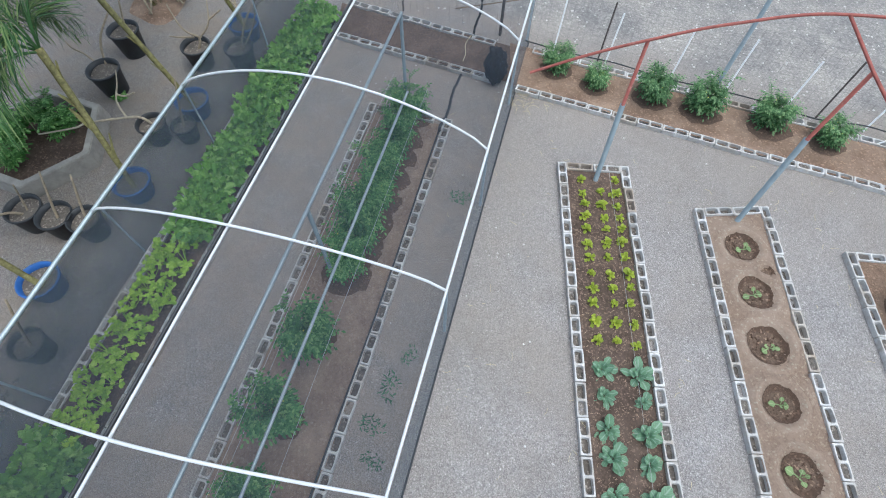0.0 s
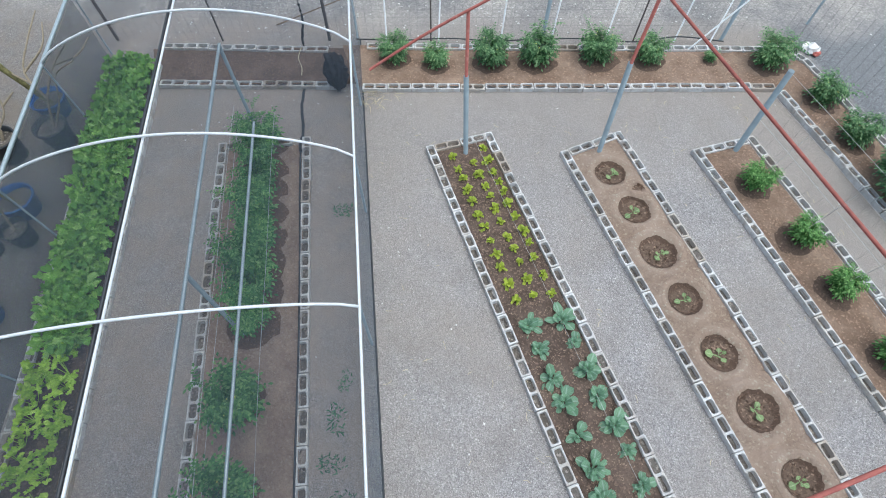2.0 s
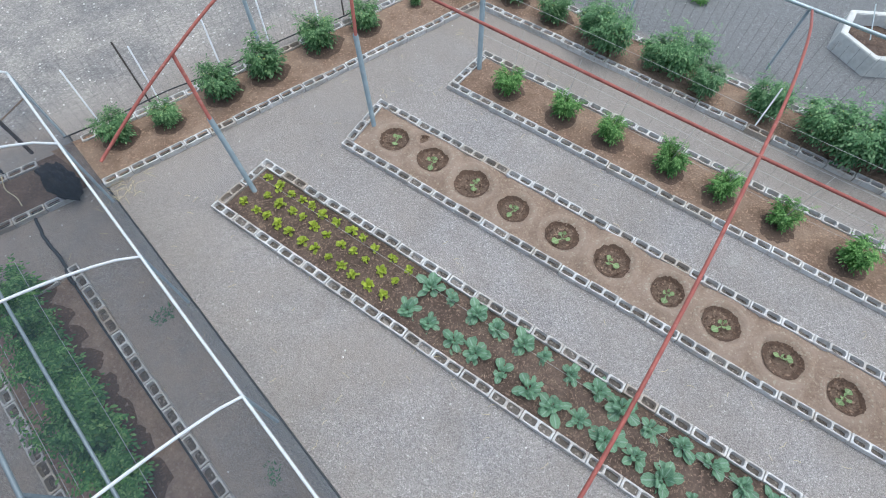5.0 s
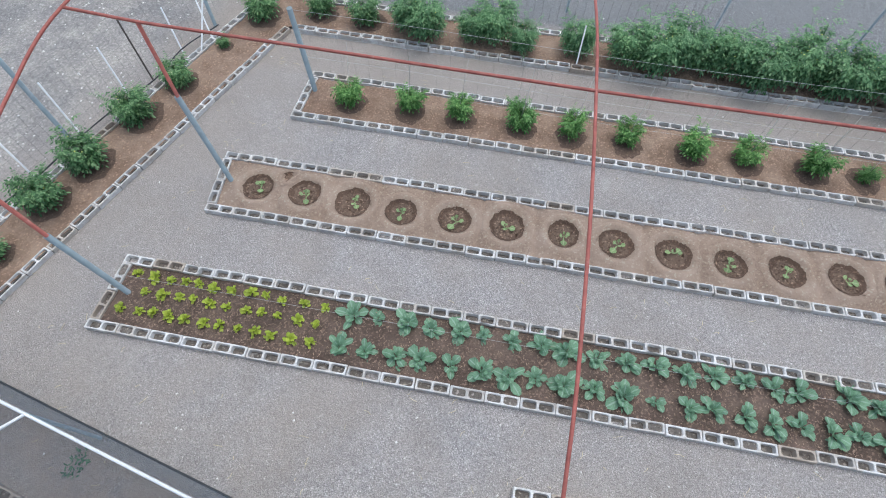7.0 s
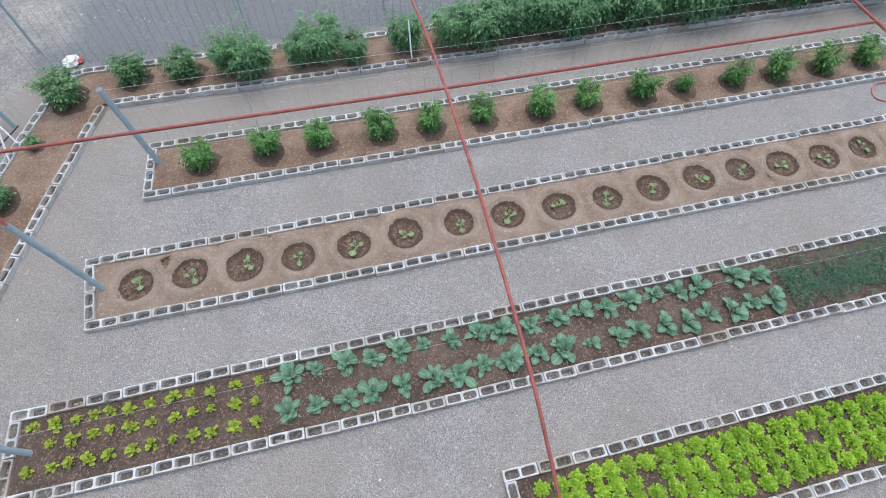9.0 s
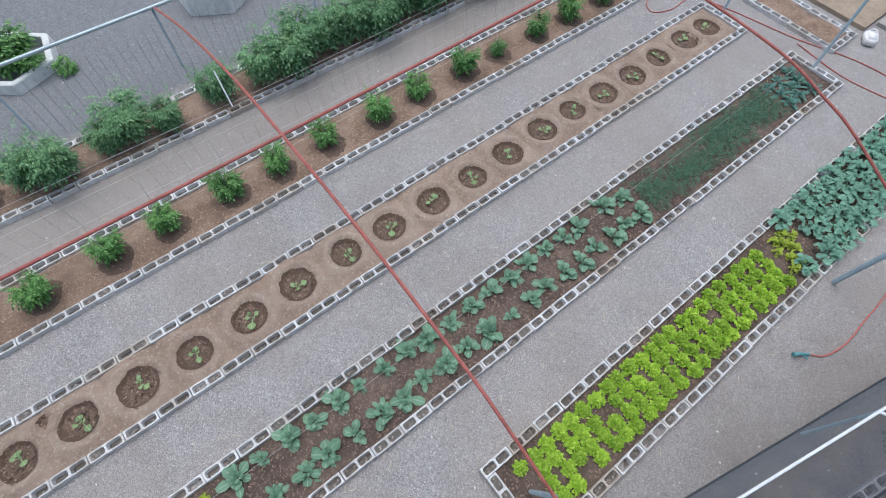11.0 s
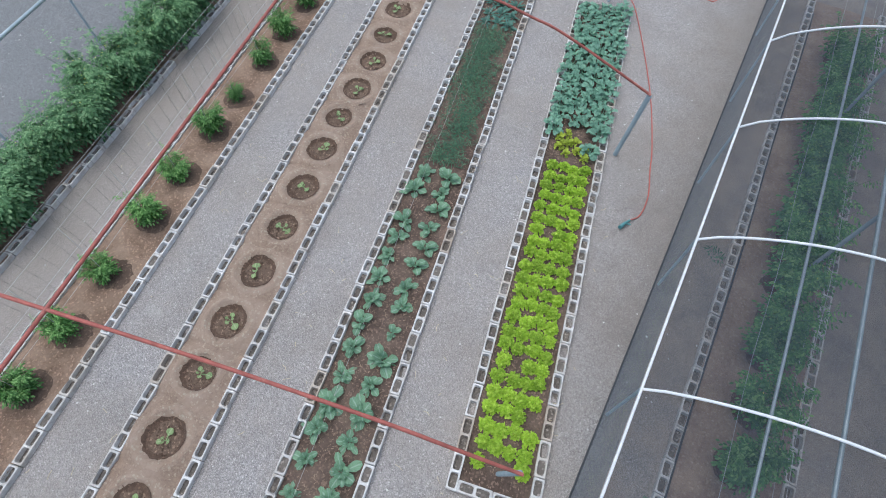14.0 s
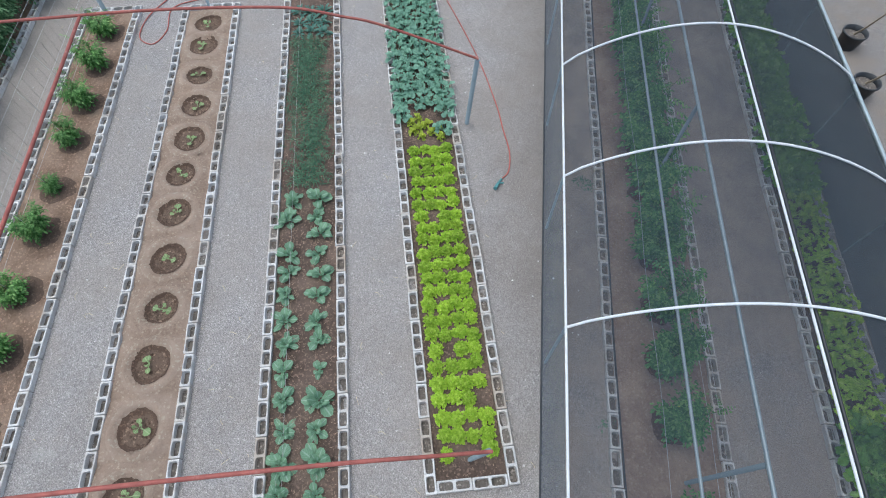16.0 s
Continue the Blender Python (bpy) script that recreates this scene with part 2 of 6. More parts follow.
def net_material(name, cover, colour, spread, gain=0.0):
    m, t, b = material(name, 0.8)
    c = world_coords(t)
    b.inputs["Base Color"].default_value = (*colour, 1)
    clear = t.nodes.new("ShaderNodeBsdfTransparent")
    both = t.nodes.new("ShaderNodeMixShader")
    share = t.nodes.new("ShaderNodeMapRange")
    share.inputs["From Min"].default_value = 0.3
    share.inputs["From Max"].default_value = 0.7
    share.inputs["To Min"].default_value = cover - spread
    share.inputs["To Max"].default_value = cover + spread
    t.links.new(noise_of(t, c, 2.4, 6, 0.7), share.inputs["Value"])
    amount = share.outputs["Result"]
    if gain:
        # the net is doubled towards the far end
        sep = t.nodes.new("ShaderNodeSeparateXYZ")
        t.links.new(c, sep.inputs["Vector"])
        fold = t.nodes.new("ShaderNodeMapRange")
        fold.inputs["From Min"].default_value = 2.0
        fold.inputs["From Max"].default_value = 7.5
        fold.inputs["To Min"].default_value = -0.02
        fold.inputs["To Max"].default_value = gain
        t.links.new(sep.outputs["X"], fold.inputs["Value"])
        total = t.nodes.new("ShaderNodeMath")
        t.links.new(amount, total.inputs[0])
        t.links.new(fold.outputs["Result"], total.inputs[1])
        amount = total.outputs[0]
    t.links.new(amount, both.inputs[0])
    t.links.new(clear.outputs[0], both.inputs[1])
    t.links.new(b.outputs[0], both.inputs[2])
    t.links.new(both.outputs[0], t.nodes["Material Output"].inputs["Surface"])
    return m


GRAVEL = ground_material()
SOIL_DARK = soil_material("mulched_soil", (0.046, 0.034, 0.028), (0.145, 0.1, 0.077), (0.21, 0.152, 0.12), 30)
SOIL_MIXED = soil_material("crumbly_brown_soil", (0.07, 0.048, 0.037), (0.185, 0.128, 0.096), (0.22, 0.155, 0.118), 30, 0.3)
SOIL_TAN = soil_material("dry_tan_soil", (0.21, 0.148, 0.108), (0.36, 0.265, 0.2), (0.41, 0.315, 0.25), 30, 0.35)
SOIL_BROWN = soil_material("brown_soil", (0.14, 0.09, 0.062), (0.295, 0.197, 0.138), (0.395, 0.29, 0.215), 28, 0.45)
SOIL_GREY = soil_material("shaded_soil", (0.18, 0.125, 0.095), (0.34, 0.25, 0.195), (0.41, 0.315, 0.25), 24, 0.25)
SOIL_WET = soil_material("damp_soil", (0.058, 0.037, 0.027), (0.18, 0.116, 0.08), (0.155, 0.1, 0.07), 48, 0.4)
SOIL_HALO = soil_material("watered_soil", (0.075, 0.05, 0.037), (0.17, 0.115, 0.083), (0.16, 0.108, 0.078), 40, 0.4)
SOIL_FLOOR = soil_material("pit_floor_soil", (0.09, 0.06, 0.043), (0.23, 0.16, 0.115), (0.19, 0.13, 0.094), 44, 0.6)
SOIL_RIM = soil_material("pale_dry_soil", (0.25, 0.18, 0.133), (0.4, 0.3, 0.23), (0.43, 0.335, 0.265), 34, 0.3)
SOIL_CELL = soil_material("cell_soil", (0.075, 0.066, 0.058), (0.23, 0.205, 0.18), (0.2, 0.175, 0.15), 34, 0.7)
BLOCK = block_material()
CONCRETE = plain("planter_concrete", (0.64, 0.65, 0.63), 0.9, 0, 0.15, 8, (0.5, 0.48, 0.44))
TAN_CONCRETE = plain("tan_concrete", (0.44, 0.41, 0.36), 0.92, 0, 0.2, 9)
OLD_CONCRETE = plain("weathered_concrete", (0.33, 0.315, 0.285), 0.92, 0, 0.2, 7, (0.24, 0.22, 0.19))
RED_STEEL = plain("red_painted_steel", (0.35, 0.105, 0.085), 0.72, 0, 0.25, 11, (0.46, 0.22, 0.19))
GREY_STEEL = plain("grey_painted_steel", (0.22, 0.28, 0.31), 0.55, 0.2, 0.14, 7, (0.33, 0.37, 0.39))
GALVANISED = plain("galvanised_pipe", (0.42, 0.5, 0.53), 0.42, 0.45, 0.12, 10)
WHITE_PIPE = plain("white_pipe", (0.68, 0.71, 0.73), 0.7, 0, 0.06, 12, (0.7, 0.66, 0.62))
DARK_STEEL = plain("dark_rusty_steel", (0.07, 0.06, 0.055), 0.7, 0.3, 0.3, 12)
WIRE = plain("grey_wire", (0.16, 0.155, 0.15), 0.6, 0.4, 0.1)
LIGHT_WIRE = plain("light_wire", (0.55, 0.56, 0.55), 0.5, 0.3, 0.1)
BLACK_PLASTIC = plain("black_plastic", (0.034, 0.038, 0.043), 0.5, 0, 0.2)
BLUE_PLASTIC = plain("blue_plastic", (0.03, 0.13, 0.42), 0.4, 0, 0.15)
HOSE_RED = plain("red_hose_rubber", (0.46, 0.12, 0.095), 0.5, 0, 0.12)
TEAL_PLASTIC = plain("teal_plastic", (0.08, 0.24, 0.25), 0.4)
RUBBER = plain("tyre_rubber", (0.02, 0.02, 0.022), 0.85, 0, 0.3)
BARK = plain("grey_bark", (0.3, 0.25, 0.18), 0.9, 0, 0.3, 25)
PALE_BARK = plain("pale_bark", (0.42, 0.37, 0.28), 0.9, 0, 0.25, 25)
PALM_CANE = plain("palm_cane", (0.2, 0.185, 0.075), 0.75, 0, 0.55, 24, (0.13, 0.085, 0.05))
SHEATH = plain("dry_leaf_sheath", (0.2, 0.19, 0.075), 0.85, 0, 0.4, 16, (0.16, 0.13, 0.06))
WOOD = plain("weathered_wood", (0.2, 0.15, 0.11), 0.9, 0, 0.3, 12)
STRAW = plain("dry_straw", (0.58, 0.5, 0.33), 0.9, 0, 0.25)
WHITE_PLASTIC = plain("white_plastic", (0.8, 0.79, 0.77), 0.6, 0, 0.08)
NET_WALL = net_material("dark_shade_net", 0.52, (0.13, 0.17, 0.205), 0.08, 0.3)
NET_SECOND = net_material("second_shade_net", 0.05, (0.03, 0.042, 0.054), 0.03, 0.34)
NET_NEAR = net_material("dense_shade_net", 0.5, (0.14, 0.185, 0.235), 0.06)
NET_ROOF = net_material("thin_shade_net", 0.32, (0.032, 0.05, 0.076), 0.05, 0.08)
LEAF_YELLOW = leaf_material("lettuce_leaf", (0.29, 0.5, 0.04), (0.45, 0.67, 0.07), (0.6, 0.79, 0.15))
LEAF_YOUNG = leaf_material("young_lettuce_leaf", (0.33, 0.44, 0.05), (0.52, 0.61, 0.1), (0.64, 0.7, 0.2))
LEAF_BLUE = leaf_material("cabbage_leaf", (0.13, 0.27, 0.16), (0.235, 0.415, 0.265), (0.38, 0.57, 0.42), 0.55, 0.3)
LEAF_KALE = leaf_material("dark_kale_leaf", (0.09, 0.21, 0.17), (0.165, 0.33, 0.265), (0.28, 0.47, 0.38), 0.55)
LEAF_TEAL = leaf_material("broccoli_leaf", (0.12, 0.29, 0.205), (0.28, 0.495, 0.37), (0.45, 0.65, 0.52), 0.55)
LEAF_TOMATO = leaf_material("tomato_leaf", (0.055, 0.145, 0.055), (0.13, 0.28, 0.11), (0.3, 0.47, 0.22))
LEAF_TUNNEL = leaf_material("tunnel_tomato_leaf", (0.05, 0.165, 0.055), (0.12, 0.3, 0.095), (0.29, 0.5, 0.17))
LEAF_HEDGE = leaf_material("hedge_leaf", (0.085, 0.2, 0.09), (0.175, 0.35, 0.16), (0.31, 0.5, 0.25), 0.65)
LEAF_BUSH = leaf_material("bush_leaf", (0.06, 0.17, 0.04), (0.125, 0.3, 0.075), (0.28, 0.5, 0.17))
LEAF_SQUASH = leaf_material("squash_leaf", (0.2, 0.31, 0.12), (0.3, 0.43, 0.19), (0.42, 0.54, 0.3), 0.5, 0.3)
LEAF_FERN = leaf_material("fern_leaf", (0.055, 0.135, 0.085), (0.1, 0.22, 0.135), (0.17, 0.31, 0.18))
LEAF_MUSTARD = leaf_material("mustard_leaf", (0.12, 0.3, 0.05), (0.25, 0.49, 0.09), (0.43, 0.68, 0.2))
LEAF_PALE = leaf_material("pale_mustard_leaf", (0.3, 0.52, 0.05), (0.46, 0.7, 0.085), (0.6, 0.8, 0.16))
LEAF_PALM = leaf_material("palm_leaf", (0.045, 0.13, 0.05), (0.1, 0.22, 0.075), (0.3, 0.4, 0.15))


# ---- helpers for shapes ----
def mesh_of(name, bm, mats):
    me = bpy.data.meshes.new(name)
    bm.normal_update()
    bm.to_mesh(me)
    bm.free()
    for m in mats if isinstance(mats, (list, tuple)) else [mats]:
        me.materials.append(m)
    return me


def part(name, bm, mats, parent, label=""):
    ob = new(name, bm if isinstance(bm, bpy.types.Mesh) else mesh_of(name, bm, mats))
    ob.parent = parent
    return tagged(ob, label=label)


def thing(name, label, category, group="", kind="", at=(0, 0, 0)):
    ob = new(name)
    ob.empty_display_size = 0.2
    ob.location = at
    return tagged(ob, label, category, group, kind)


def tube(bm, pts, r, seg=8, cap=True, mi=0):
    pts = [Vector(p) for p in pts]
    rings = []
    for i, p in enumerate(pts):
        d = (pts[min(i + 1, len(pts) - 1)] - pts[max(i - 1, 0)]).normalized()
        side = d.cross(Vector((0, 0, 1)))
        side = side.normalized() if side.length > 0.05 else d.cross(Vector((1, 0, 0))).normalized()
        up = side.cross(d)
        rr = r[i] if isinstance(r, (list, tuple)) else r
        rings.append([bm.verts.new(p + rr * (math.cos(a) * side + math.sin(a) * up)) for a in (2 * math.pi * k / seg for k in range(seg))])
    for a, b in zip(rings, rings[1:]):
        for k in range(seg):
            f = bm.faces.new((a[k], a[(k + 1) % seg], b[(k + 1) % seg], b[k]))
            f.smooth, f.material_index = seg > 4, mi
    if cap and seg > 2:
        for ring in (rings[0], rings[-1]):
            bm.faces.new(ring).material_index = mi
    return bm


def pipe(name, pts, r, mat, parent, label="", seg=10):
    return part(name, tube(bmesh.new(), pts, r, seg), mat, parent, label)


def curve(points, steps=8):
    """A smooth line through the points."""
    p = [Vector(q) for q in points]
    p = [2 * p[0] - p[1]] + p + [2 * p[-1] - p[-2]]
    out = []
    for a, b, c, d in zip(p, p[1:], p[2:], p[3:]):
        for k in range(steps):
            s = k / steps
            out.append(0.5 * (2 * b + (c - a) * s + (2 * a - 5 * b + 4 * c - d) * s * s + (3 * b - a - 3 * c + d) * s ** 3))
    return out + [p[-2]]


def box(bm, lo, hi, mi=0):
    v = [bm.verts.new((x, y, z)) for x in (lo[0], hi[0]) for y in (lo[1], hi[1]) for z in (lo[2], hi[2])]
    for q in ((0, 1, 3, 2), (4, 6, 7, 5), (0, 4, 5, 1), (2, 3, 7, 6), (0, 2, 6, 4), (1, 5, 7, 3)):
        bm.faces.new([v[i] for i in q]).material_index = mi
    return bm


def interp(x, knots):
    return float(np.interp(x, [k[0] for k in knots], [k[1] for k in knots]))


# ---- ground ----
GROUND = 0.055
bm = bmesh.new()
ring = [bm.verts.new((x, y, GROUND)) for x, y in ((-600, -600), (600, -600), (600, 600), (-600, 600))]
bm.faces.new(ring)
ground = new("ground", mesh_of("ground", bm, GRAVEL))
tagged(ground, "grey gravel ground with sandy worn patches", "ground", kind="structure")

# ---- concrete blocks ----
TOP, BW, PITCH = 0.13, 0.125, 0.4


def block_mesh(name, seed, filled=(), chip=0):
    """A two-cell block with rounded cells, worn corners and soil at the bottom of each cell."""
    rnd = random.Random(seed)
    bm = bmesh.new()
    j = lambda s=0.0025: rnd.uniform(-s, s)
    hx, hy, cut = 0.196, BW / 2, 0.011
    for side in (-1, 1):
        cx = side * 0.0935
        cell = []
        for k in range(12):
            a = 2 * math.pi * (k + 0.5) / 12
            c, q = math.cos(a), math.sin(a)
            cell.append((cx + 0.082 * math.copysign(abs(c) ** 0.36, c), 0.0455 * math.copysign(abs(q) ** 0.38, q)))
        lip = [bm.verts.new((x + j(), y + j(), TOP + j(0.002))) for x, y in cell]
        worn = rnd.uniform(0.6, 1.5) * cut
        box_pts = []
        for x, y in cell:
            c, q = (x - cx) / 0.082, y / 0.0455
            outer = c * side > 0
            ex = side * hx if outer else 0.0
            px_ = ex if abs(c) > 0.72 else cx + (ex - cx) * abs(c) / 0.72
            py_ = math.copysign(hy, q) if abs(q) > 0.72 else hy * q / 0.72
            if outer and abs(c) > 0.72 and abs(q) > 0.72:
                px_ -= side * worn * 0.3
            box_pts.append((px_, py_))
        shoulder = [bm.verts.new((px_ - (side * 0.005 if abs(px_) > 0.1 else 0) + j(0.001), py_ * 0.93 + j(0.0015), TOP + j(0.0015))) for px_, py_ in box_pts]
        rim = [bm.verts.new((px_ + j(0.001), py_ + j(0.001), TOP - 0.006 + j(0.002))) for px_, py_ in box_pts]
        foot = [bm.verts.new((px_ * 1.005, py_ * 1.02, -0.06)) for px_, py_ in box_pts]
        depth = TOP - (0.02 if side * 2 + 2 in filled else rnd.uniform(0.06, 0.072))
        base = [bm.verts.new((cx + (x - cx) * 0.93, y * 0.9, depth + j(0.004))) for x, y in cell]
        for k in range(12):
            n = (k + 1) % 12
            bm.faces.new((lip[k], lip[n], shoulder[n], shoulder[k]))
            bm.faces.new((shoulder[k], shoulder[n], rim[n], rim[k]))
            bm.faces.new((rim[k], rim[n], foot[n], foot[k]))
            bm.faces.new((lip[n], lip[k], base[k], base[n]))
        bm.faces.new(base).material_index = 1
        for n in range(chip):
            k = rnd.randrange(12)
            for ring in (shoulder, rim):
                ring[k].co.z -= rnd.uniform(0.01, 0.035)
                ring[k].co.y *= 0.86
    bmesh.ops.recalc_face_normals(bm, faces=bm.faces)
    return mesh_of(name, bm, [BLOCK, SOIL_CELL])


BLOCKS = [block_mesh("block", 1), block_mesh("block", 2), block_mesh("block", 3), block_mesh("block", 4, (0,)), block_mesh("block", 5, (4,)),
          block_mesh("block", 6, (), 2), block_mesh("block", 7, (0, 4))]
pick = random.Random(11)


def lay(bed, a, b, side=1, weights=(6, 6, 6, 2, 2, 1.5, 1), lift=0.0):
    """A row of blocks whose outer edge runs from a to b; they lie to its left (side 1) or right (-1)."""
    a, b = Vector((*a, 0)), Vector((*b, 0))
    d = (b - a).normalized()
    inward = Vector((-d.y, d.x, 0)) * side
    n = max(1, round((b - a).length / PITCH))
    step = (b - a).length / n
    yaw = math.degrees(math.atan2(d.y, d.x))
    for k in range(n):
        ob = new("block", pick.choices(BLOCKS, weights)[0])
        p = a + d * (step * (k + 0.5)) + inward * (BW / 2 + pick.uniform(-0.006, 0.006))
        ob.matrix_basis = pose(p.x, p.y, lift + pick.uniform(-0.008, 0.006), pick.uniform(-0.8, 0.8), pick.uniform(-0.6, 0.6),
                               yaw + pick.uniform(-0.8, 0.8) + pick.choice((0, 180))) @ Matrix.Diagonal((step / 0.4, 1, 1, 1))
        ob.parent = bed


def soil_sheet(corners, cell, level, mat, bed, pits=(), rough=0.02, name="soil"):
    """A bumpy sheet of soil inside four corners; a pit is x, y, radius, depth; mounds meet in creases."""
    creases = [(p[0] + q[0]) / 2 for p, q in zip(pits, pits[1:])][:17] if len(pits) > 5 else []
    a, b, c, d = [Vector((*p, 0)) for p in corners]
    nu = max(2, int((b - a).length / cell))
    nv = max(2, int((d - a).length / cell))
    verts, faces = [], []
    for i in range(nu + 1):
        for k in range(nv + 1):
            s, w = i / nu, k / nv
            p = (a * (1 - s) + b * s) * (1 - w) + (d * (1 - s) + c * s) * w
            z = level + rough * noise.noise(p * 1.7) + 0.6 * rough * noise.noise(p * 7)
            for x, y, r, depth in pits:
                q = math.hypot(p.x - x, p.y - y) / r
                if q < 2.3:
                    z -= depth * max(0, 1 - q ** 4) if q < 1 else 0
                    z += 0.036 * math.exp(-((q - 1.33) / 0.33) ** 2)
            for m in creases:
                z -= 0.028 * math.exp(-((p.x - m - 0.03 * noise.noise(p * 5)) / 0.035) ** 2)
            verts.append((p.x, p.y, z))
    for i in range(nu):
        for k in range(nv):
            o = i * (nv + 1) + k
            faces.append((o, o + nv + 1, o + nv + 2, o + 1))
    me = bpy.data.meshes.new(name)
    me.from_pydata(verts, [], faces)
    me.polygons.foreach_set("use_smooth", [True] * len(faces))
    me.materials.append(mat)
    ob = new(name, me)
    ob.parent = bed
    return ob


def raised_bed(label, x0, x1, y0, y1, mat, level=0.075, pits=(), skew=0.0, rough=0.02, cell=0.08, drift=0.06):
    bed = thing("raised_bed", label, "raised bed", "raised beds")
    f0, f1 = x0, x0 + skew
    e0, e1 = y0 + drift, y1 + drift
    lay(bed, (f0, y0), (x1, e0), 1)
    lay(bed, (f1, y1), (x1, e1), -1)
    lay(bed, (f0, y0 + BW), (f1, y1 - BW), -1)
    lay(bed, (x1, e0 + BW), (x1, e1 - BW), 1)
    i = BW - 0.02
    soil_sheet(((f0 + i, y0 + i), (x1 - i, e0 + i), (x1 - i, e1 - i), (f1 + i, y1 - i)), cell, level, mat, bed, pits, rough)
    return bed


PITS = [(x, 2.39 + 0.03 * math.sin(7 * x), 0.247 + 0.018 * math.sin(3 * x), 0.046) for x in
        (1.3, 1.98, 2.68, 3.38, 4.13, 4.85, 5.62, 6.33, 7.09, 7.83, 8.56, 9.32, 10.01, 10.7, 11.42, 12.12, 12.89, 13.49)]
raised_bed("concrete block bed of dark mulch with lettuce and cabbage", 0.0, 14.18, 0.0, 1.045, SOIL_DARK, 0.08, (), 0.02, drift=0.0)
bed_b = raised_bed("concrete block bed of tan soil with round pits", 0.715, 14.03, 1.87, 2.925, SOIL_TAN, 0.095, PITS + [(1.68, 2.64, 0.1, 0.03)], -0.09, 0.012, 0.04, -0.01)
bed_c = raised_bed("concrete block bed of brown soil with bushes", 1.305, 14.13, 3.775, 4.815, SOIL_BROWN, 0.095, (), 0.05, 0.022, 0.08, -0.085)
raised_bed("concrete block bed packed with lettuce and broccoli", 5.28, 14.18, -1.845, -0.81, SOIL_DARK, 0.08, drift=0.015)


def damp_pit(x, y, r, depth, seed):
    rnd = random.Random(seed)
    bm = bmesh.new()
    ph = [rnd.uniform(0, 6.3) for _ in range(4)]
    rows = []
    for q in (0.0, 0.2, 0.4, 0.55, 0.66, 0.76, 0.85, 0.92, 0.975):
        row = []
        for k in range(48):
            a = 2 * math.pi * k / 48
            rr = r * q * (0.95 + 0.025 * math.sin(2 * a + ph[0]) + 0.012 * math.sin(5 * a + ph[1]) + (0.03 * noise.noise(Vector((3 * math.cos(a), 3 * math.sin(a), seed))) + 0.07 * noise.noise(Vector((17 * math.cos(a), 17 * math.sin(a), seed))) if q > 0.9 else 0))
            p = Vector((x + rr * math.cos(a), y + rr * math.sin(a), 0))
            z = 0.113 + 0.012 * noise.noise(p * 1.7) + 0.0072 * noise.noise(p * 7) - depth * max(0, 1 - min(1, rr / r) ** 4) + 0.012 * noise.noise(p * 24) + 0.008 * noise.noise(p * 60)
            if q > 0.9:
                # the damp stain climbs onto the heaped rim
                z = 0.101 + 0.012 * noise.noise(p * 1.7) + 0.0072 * noise.noise(p * 7) + 0.036 * math.exp(-((rr / r - 1.33) / 0.33) ** 2) + 0.014 * min(1.2, max(0, (rr / r / 0.95 - 0.9) / 0.15))
            row.append(bm.verts.new((p.x, p.y, z)))
            if q == 0:
                break
        rows.append(row)
    for k in range(48):
        bm.faces.new((rows[0][0], rows[1][k], rows[1][(k + 1) % 48]))
        for a, b in zip(rows[1:], rows[2:]):
            bm.faces.new((a[k], b[k], b[(k + 1) % 48], a[(k + 1) % 48]))
    for f in bm.faces:
        f.smooth = True
        d = f.calc_center_median() - Vector((x, y, 0))
        a = math.atan2(d.y, d.x)
        f.material_index = int(math.hypot(d.x, d.y) < r * (0.7 + 0.16 * noise.noise(Vector((2 * math.cos(a), 2 * math.sin(a), seed + 0.5)))))
    part("damp_pit", bm, [SOIL_WET, SOIL_FLOOR], bed_b, "round pit of damp dark soil")
    if r < 0.15:
        return
    # the heaped dry rim round the pit
    bm = bmesh.new()
    rows = []
    for q in (0.93, 1.06, 1.2, 1.35, 1.5):
        row = []
        for k in range(48):
            a = 2 * math.pi * k / 48
            rr = r * (0.95 * q + (q - 0.85) * (0.16 * noise.noise(Vector((1.4 * math.cos(a), 1.4 * math.sin(a), seed))) + 0.1 * noise.noise(Vector((8 * math.cos(a), 8 * math.sin(a), seed)))))
            rr = min(rr, 0.36 / max(0.2, abs(math.sin(a))))
            p = Vector((x + rr * math.cos(a), y + rr * math.sin(a), 0))
            lift = {0.93: 0.001, 1.06: 0.012, 1.2: 0.016, 1.35: 0.011, 1.5: -0.004}[q]
            qq = rr / r
            z = 0.095 + 0.012 * noise.noise(p * 1.7) + 0.0072 * noise.noise(p * 7) + 0.036 * math.exp(-((qq - 1.33) / 0.33) ** 2) + lift + 0.004 * noise.noise(p * 30)
            row.append(bm.verts.new((p.x, p.y, z)))
        rows.append(row)
    for k in range(48):
        for a, b in zip(rows, rows[1:]):
            bm.faces.new((a[k], b[k], b[(k + 1) % 48], a[(k + 1) % 48])).smooth = True
    part("pit_rim", bm, SOIL_RIM, bed_b, "pale heaped rim of dry soil")


for n, (px_, py_, pr_, pd_) in enumerate(PITS):
    damp_pit(px_, py_, pr_, pd_, n)
damp_pit(1.68, 2.64, 0.11, 0.03, 99)

